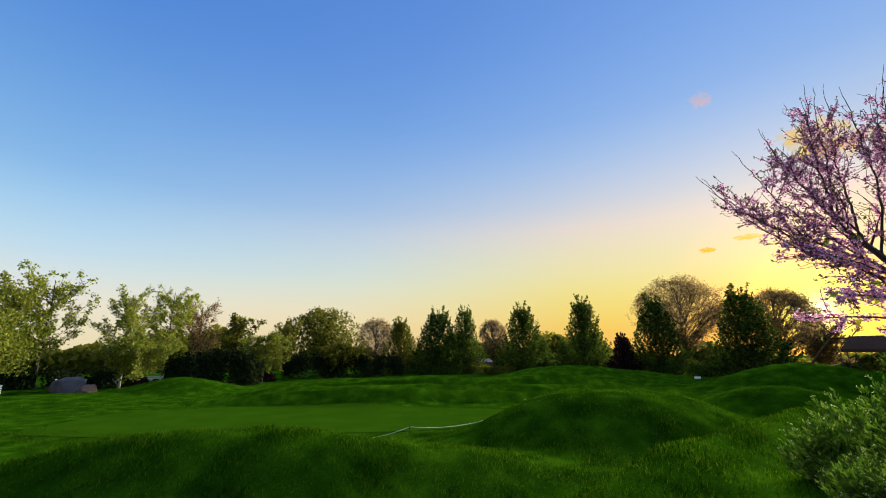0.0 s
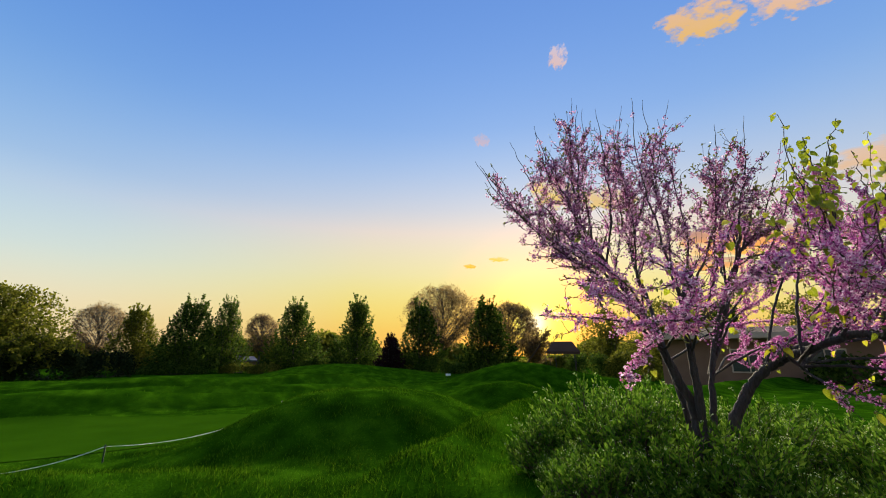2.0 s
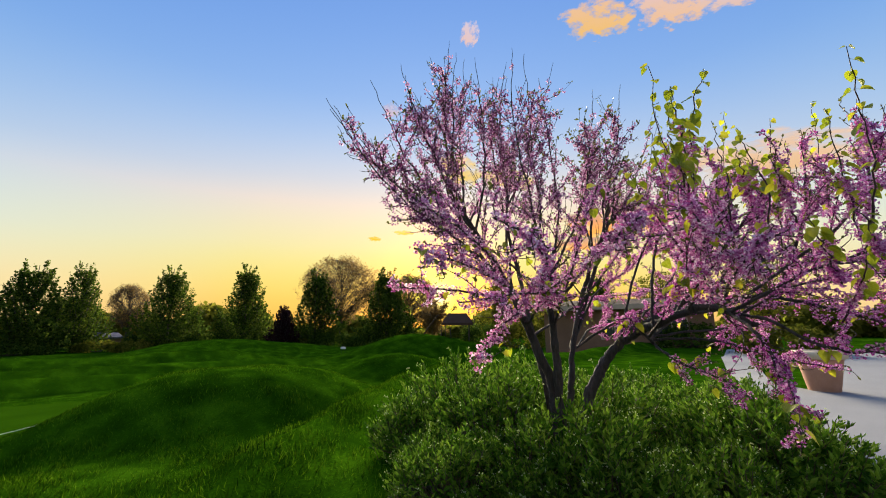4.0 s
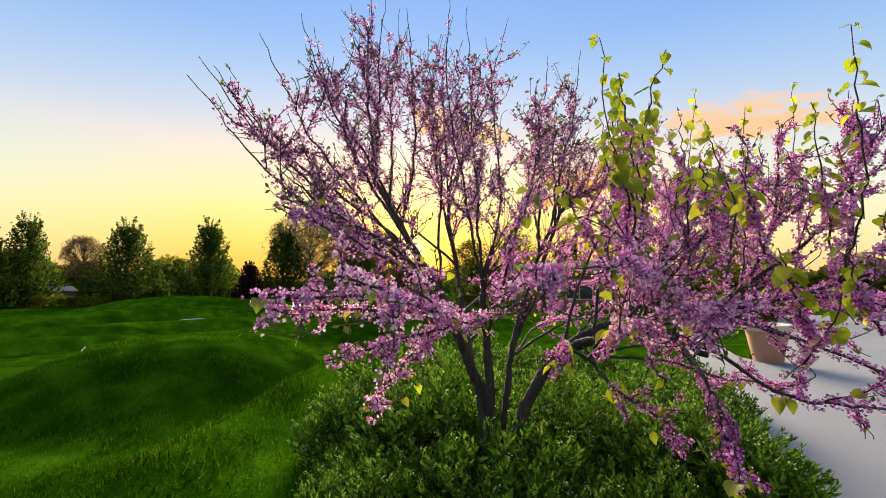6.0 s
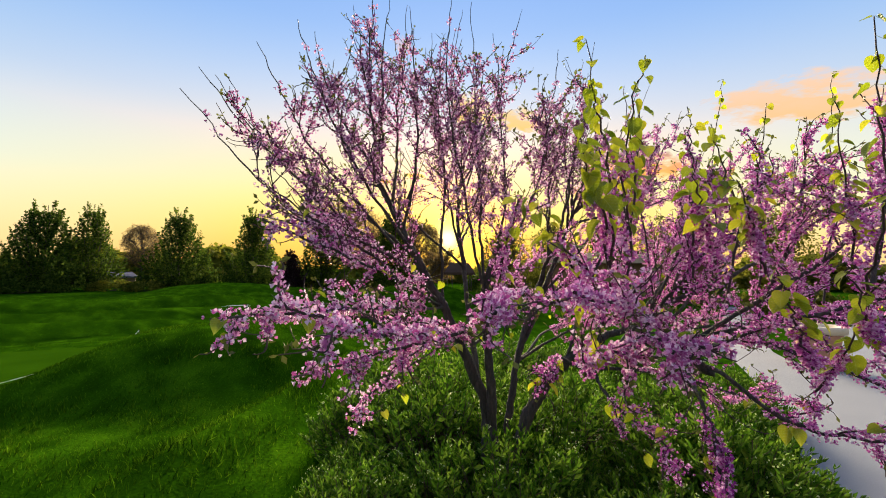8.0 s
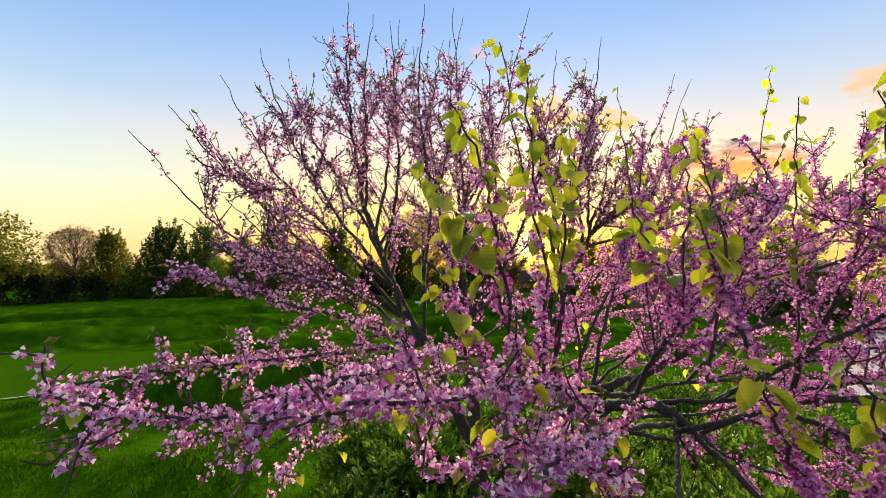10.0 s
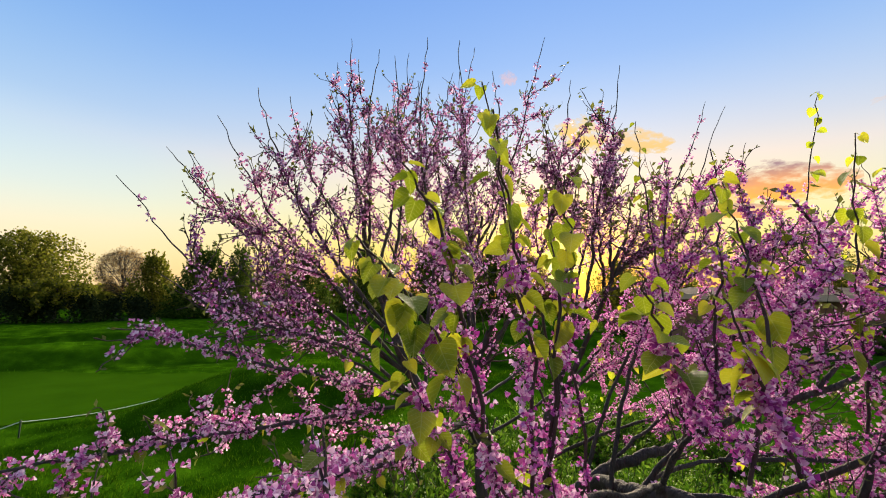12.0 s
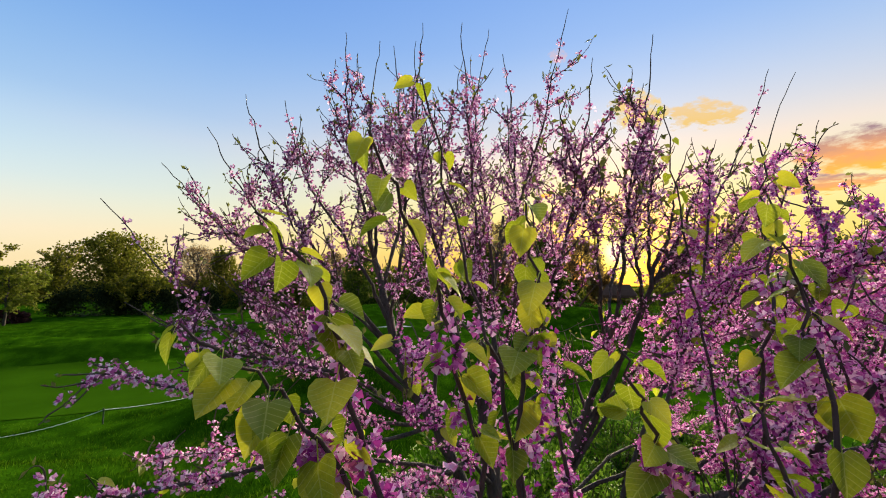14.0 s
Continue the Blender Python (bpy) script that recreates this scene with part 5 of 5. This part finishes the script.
# ---- rope on stakes round the green ----
def stake(x, y):
    z = float(height(x, y))
    thing = empty_thing("rope_stake", (x, y, z), "short dark green stake that holds a white rope", "stake", "rope stakes")
    part("shaft", lathe([(0.010, -0.1), (0.012, 0.0), (0.012, 0.26), (0.006, 0.28)], 10), M_STAKE, thing)
    part("eyelet", lathe([(0.018, 0.235), (0.020, 0.24), (0.020, 0.255), (0.018, 0.26)], 10), M_STAKE, thing)
    return (x, y, z + 0.25)


tops = [stake(x, y) for x, y in ((-2.5, 8.8), (-0.62, 9.9), (2.0, 12.3), (3.0, 15.6))]
for a, b in zip(tops, tops[1:]):
    a, b = np.array(a), np.array(b)
    line = np.array([a + (b - a) * f - (0, 0, 0.16 * 4 * f * (1 - f)) for f in np.linspace(0, 1, 24)])
    for p in line:
        p[2] = max(p[2], float(height(p[0], p[1])) + 0.05)
    v, f = tubes([(line, np.full(24, 0.0045))], 6)
    tagged(new("rope", mesh_of("rope", v, f, M_ROPE, True)), "thin white rope slung low between stakes", "rope", "ropes round the green")


# ---- boulder, benches, sign ----
def boulder(place, size, seed, mat, label):
    rng = np.random.RandomState(seed)
    bm = bmesh.new()
    bmesh.ops.create_icosphere(bm, subdivisions=4, radius=1)
    cuts = unit(rng.normal(size=(16, 3)))
    for v in bm.verts:
        p = np.array(v.co)
        for c in cuts:
            over = p @ c - 0.72
            if over > 0:
                p = p - c * over * 0.85
        p = p * (1 + 0.05 * noise.noise(Vector(p * 2.3)) + 0.02 * noise.noise(Vector(p * 7)))
        v.co = Vector((p[0] * size[0], p[1] * size[1], max(-0.15, p[2]) * size[2]))
    me = bpy.data.meshes.new("boulder")
    bm.to_mesh(me)
    bm.free()
    me.materials.append(mat)
    ob = new("boulder", me)
    ob.location = place
    return tagged(ob, label, "boulder")


M_BROWNROCK = material("brown_rock", [(0.07, 0.045, 0.035), (0.14, 0.09, 0.07)], 0.9, 1.5, 14, 0.8)
x, y, _ = polar(-41.3, 31.5)
boulder((x, y, float(height(x, y)) + 0.10), (1.15, 0.7, 0.92), 5, M_ROCK, "large faceted purple-grey boulder beside the bunker")
x, y, _ = polar(-39.8, 29.2)
boulder((x, y, float(height(x, y)) + 0.06), (0.6, 0.5, 0.55), 8, M_BROWNROCK, "small brown boulder beside the large one")


def bench(place, turn):
    """A white slatted garden bench."""
    thing = empty_thing("bench", place, "white painted slatted garden bench behind a mound", "bench", "white benches")
    thing.rotation_euler.z = radians(turn)
    for k in range(4):
        part("seat_slat", box(-0.7, -0.22 + 0.11 * k, 0.42, 0.7, -0.13 + 0.11 * k, 0.45, 0.006), M_WHITE, thing)
    for k in range(4):
        part("back_slat", box(-0.7, 0.25 + 0.02 * k, 0.50 + 0.10 * k, 0.7, 0.275 + 0.02 * k, 0.57 + 0.10 * k, 0.006), M_WHITE, thing)
    for sx in (-0.64, 0.60):
        for sy in (-0.22, 0.2):
            part("leg", box(sx, sy, 0, sx + 0.05, sy + 0.05, 0.42 if sy < 0 else 0.88, 0.006), M_WHITE, thing)
        part("armrest", box(sx - 0.01, -0.26, 0.62, sx + 0.06, 0.26, 0.66, 0.006), M_WHITE, thing)


for az, d, turn in ((-33.6, 31.0, 30), (-47.3, 28.6, 44)):
    x, y, _ = polar(az, d)
    bench((x, y, float(height(x, y))), turn)
x, y, _ = polar(30.2, 27.0)
sign = empty_thing("tee_sign", (x, y, float(height(x, y))), "small white tee sign on two short posts", "sign")
sign.rotation_euler.z = radians(-30)
part("board", box(-0.15, -0.012, 0.40, 0.15, 0.012, 0.52, 0.005), M_WHITE, sign)
for sx in (-0.12, 0.10):
    part("post", box(sx, 0.015, -0.1, sx + 0.02, 0.035, 0.5, 0.004), M_STAKE, sign)
x, y, _ = polar(-39.8, 34.0)
panel = empty_thing("fence_panel", (x, y, float(height(x, y))), "low white board fence below the trees", "fence")
panel.rotation_euler.z = radians(40)
for k in range(9):
    part("board", box(-1.5 + 0.33 * k, -0.02, 0.22, -1.22 + 0.33 * k, 0.02, 0.55, 0.006), M_WHITE, panel)
for sx in (-1.5, 0.0, 1.42):
    part("post", box(sx, 0.022, -0.1, sx + 0.08, 0.10, 0.6, 0.008), M_WHITE, panel)


# ---- house, shelter, shed ----
def hip_roof(hx, hy, z0, z1, ridge, lap):
    bm = bmesh.new()
    a = [bm.verts.new((sx * (hx + lap), sy * (hy + lap), z0)) for sx, sy in ((-1, -1), (1, -1), (1, 1), (-1, 1))]
    lo = [bm.verts.new((sx * (hx + lap), sy * (hy + lap), z0 - 0.14)) for sx, sy in ((-1, -1), (1, -1), (1, 1), (-1, 1))]
    b = [bm.verts.new((-ridge, 0, z1)), bm.verts.new((ridge, 0, z1))]
    bm.faces.new((a[0], a[1], b[1], b[0]))
    bm.faces.new((a[1], a[2], b[1]))
    bm.faces.new((a[2], a[3], b[0], b[1]))
    bm.faces.new((a[3], a[0], b[0]))
    for k in range(4):
        bm.faces.new((lo[k], lo[(k + 1) % 4], a[(k + 1) % 4], a[k]))
    bm.faces.new(lo[::-1])
    return bm


x, y = 25.5, 11.8
house = empty_thing("garden_house", (x, y, float(height(x, y))), "long low tan garden house with a beige eave", "house")
house.rotation_euler.z = radians(-66)
part("wall", box(-4.3, -1.6, -0.3, 4.3, 2.0, 2.58, 0.02), M_WALL, house)
part("roof", hip_roof(4.3, 1.8, 2.82, 3.25, 3.4, 0.4), M_ROOF, house, "low brown-grey shingle roof")
part("fascia", box(-4.72, -2.26, 2.60, 4.72, -2.203, 2.86, 0.005), M_TRIM, house, "beige eave board")
part("soffit", box(-4.68, -2.20, 2.585, 4.68, 2.2, 2.63, 0.005), M_TRIM, house, "beige boarded soffit")
for wx in (-1.2, 1.6):
    win = part("window", box(wx, -1.66, 0.95, wx + 1.5, -1.605, 2.1, 0.01), M_TRIM, house, "beige-framed window")
    part("pane", box(wx + 0.07, -1.675, 1.02, wx + 0.72, -1.662, 2.03, 0.003), M_GLASS, win)
    part("pane", box(wx + 0.78, -1.675, 1.02, wx + 1.43, -1.662, 2.03, 0.003), M_GLASS, win)

x, y, _ = polar(43.2, 26.5)
shelter = empty_thing("shelter", (x, y, float(height(x, y))), "low dark tent-roofed shelter on thin posts", "shelter")
shelter.rotation_euler.z = radians(-44)
roof = part("roof", hip_roof(0.85, 0.75, 1.38, 1.95, 0.55, 0.06), M_DARKROOF, shelter, "dark brown roof")
roof.location.x = 0.75
part("ridge_beam", box(-0.45, -0.03, 1.84, 0.3, 0.03, 1.90, 0.005), M_DARKROOF, shelter)
for sy in (-0.8, 0.8):                      # bare sloping rafters at the open end
    v, f = tubes([(np.array([(-1.75, sy, 0.02), (-1.1, 0.5 * sy, 1.0), (-0.42, 0.0, 1.88)]), np.full(3, 0.03))], 6)
    put_part("rafter", mesh_of("rafter", v, f, M_DARKROOF, True), shelter, "bare sloping rafter")
for sx, sy, lean in ((-0.25, -0.7, 2), (0.4, -0.7, -5), (1.4, -0.7, -2), (0.0, 0.7, 0), (1.5, 0.7, 0)):
    post = part("post", lathe([(0.02, -0.1), (0.02, 1.34)], 10), M_FARBARK, shelter, "thin post")
    post.location, post.rotation_euler.y = (sx, sy, 0), radians(lean)

x, y, _ = polar(4.6, 54.0)
shed = empty_thing("shed", (x, y, float(height(x, y))), "low grey-roofed shed among the trees", "shed")
shed.rotation_euler.z = radians(-5)
part("wall", box(-1.5, -1.0, -0.1, 1.5, 1.0, 1.0, 0.01), M_WALL, shed)
part("roof", hip_roof(1.5, 1.0, 1.12, 1.55, 1.2, 0.15), M_ROCK, shed, "grey roof")

# ---- planter beside the path ----
x, y = 10.95, 1.95
pot = empty_thing("planter", (x, y, float(height(x, y)) + 0.01), "tapered terracotta planter with a pale rim beside the path", "planter")
part("bowl", lathe([(0.02, 0.0), (0.20, 0.0), (0.22, 0.03), (0.32, 0.55), (0.33, 0.60), (0.28, 0.60), (0.26, 0.5), (0.02, 0.5)], 28), M_TERRA, pot)
part("rim", lathe([(0.325, 0.56), (0.375, 0.57), (0.385, 0.66), (0.36, 0.69), (0.30, 0.69), (0.29, 0.603)], 28), M_RIM, pot, "thick pale beige rim")

# ---- clouds ----
# bearing, height over the horizon, width and height in degrees, lower and upper colour, roll
CLOUDS = [
    (47.3, 38.2, 2.6, 3.4, (0.95, 0.62, 0.52), (0.75, 0.66, 0.80), 30), (66.0, 37.4, 8.6, 5.0, (1.0, 0.60, 0.16), (0.95, 0.60, 0.38), 8), (75.3, 36.4, 8.6, 5.2, (1.0, 0.60, 0.30), (0.85, 0.62, 0.60), 14),
    (82.2, 35.2, 8.0, 3.6, (0.9, 0.60, 0.45), (0.72, 0.65, 0.78), 10), (35.2, 29.2, 2.4, 2.2, (0.80, 0.60, 0.66), (0.55, 0.58, 0.82), 0), (33.2, 12.1, 2.0, 0.8, (2.1, 0.74, 0.02), (1.7, 0.72, 0.06), 0),
    (37.2, 13.0, 3.0, 0.8, (2.0, 0.86, 0.08), (1.7, 0.88, 0.20), 0), (45.0, 21.5, 7.0, 5.5, (1.0, 0.70, 0.16), (1.0, 0.72, 0.34), 10), (52.0, 20.0, 9.0, 4.0, (1.0, 0.66, 0.18), (0.95, 0.70, 0.42), 6),
    (83.0, 18.0, 18.0, 6.0, (1.0, 0.60, 0.26), (0.92, 0.66, 0.50), 5), (65.5, 13.2, 14.0, 5.6, (1.7, 0.66, 0.03), (0.46, 0.30, 0.32), 0), (62.0, 10.6, 11.0, 2.4, (1.5, 0.60, 0.06), (0.55, 0.36, 0.33), 0),
]
for k, (az, el, w, h, low, high, roll) in enumerate(CLOUDS):
    d = 1500.0
    c = Vector((d * math.sin(radians(az)) * math.cos(radians(el)), d * math.cos(radians(az)) * math.cos(radians(el)), d * math.sin(radians(el))))
    sx, sy = d * math.tan(radians(w / 2)), d * math.tan(radians(h / 2))
    me = mesh_of("cloud", [(-1, -1, 0), (1, -1, 0), (1, 1, 0), (-1, 1, 0)], [(0, 1, 2, 3)], glowing("cloud_light", low, high, 1.6 + 0.2 * (k % 3), 0.7))
    ob = new("cloud", me)
    ob.matrix_world = look(c, (0, 0, 2), roll) @ Matrix.Rotation(math.pi, 4, "Y") @ Matrix.Diagonal((sx, sy, 1, 1))
    ob.visible_shadow = False
    tagged(ob, "sunset cloud, orange below and pink-grey above", "cloud", kind="structure")
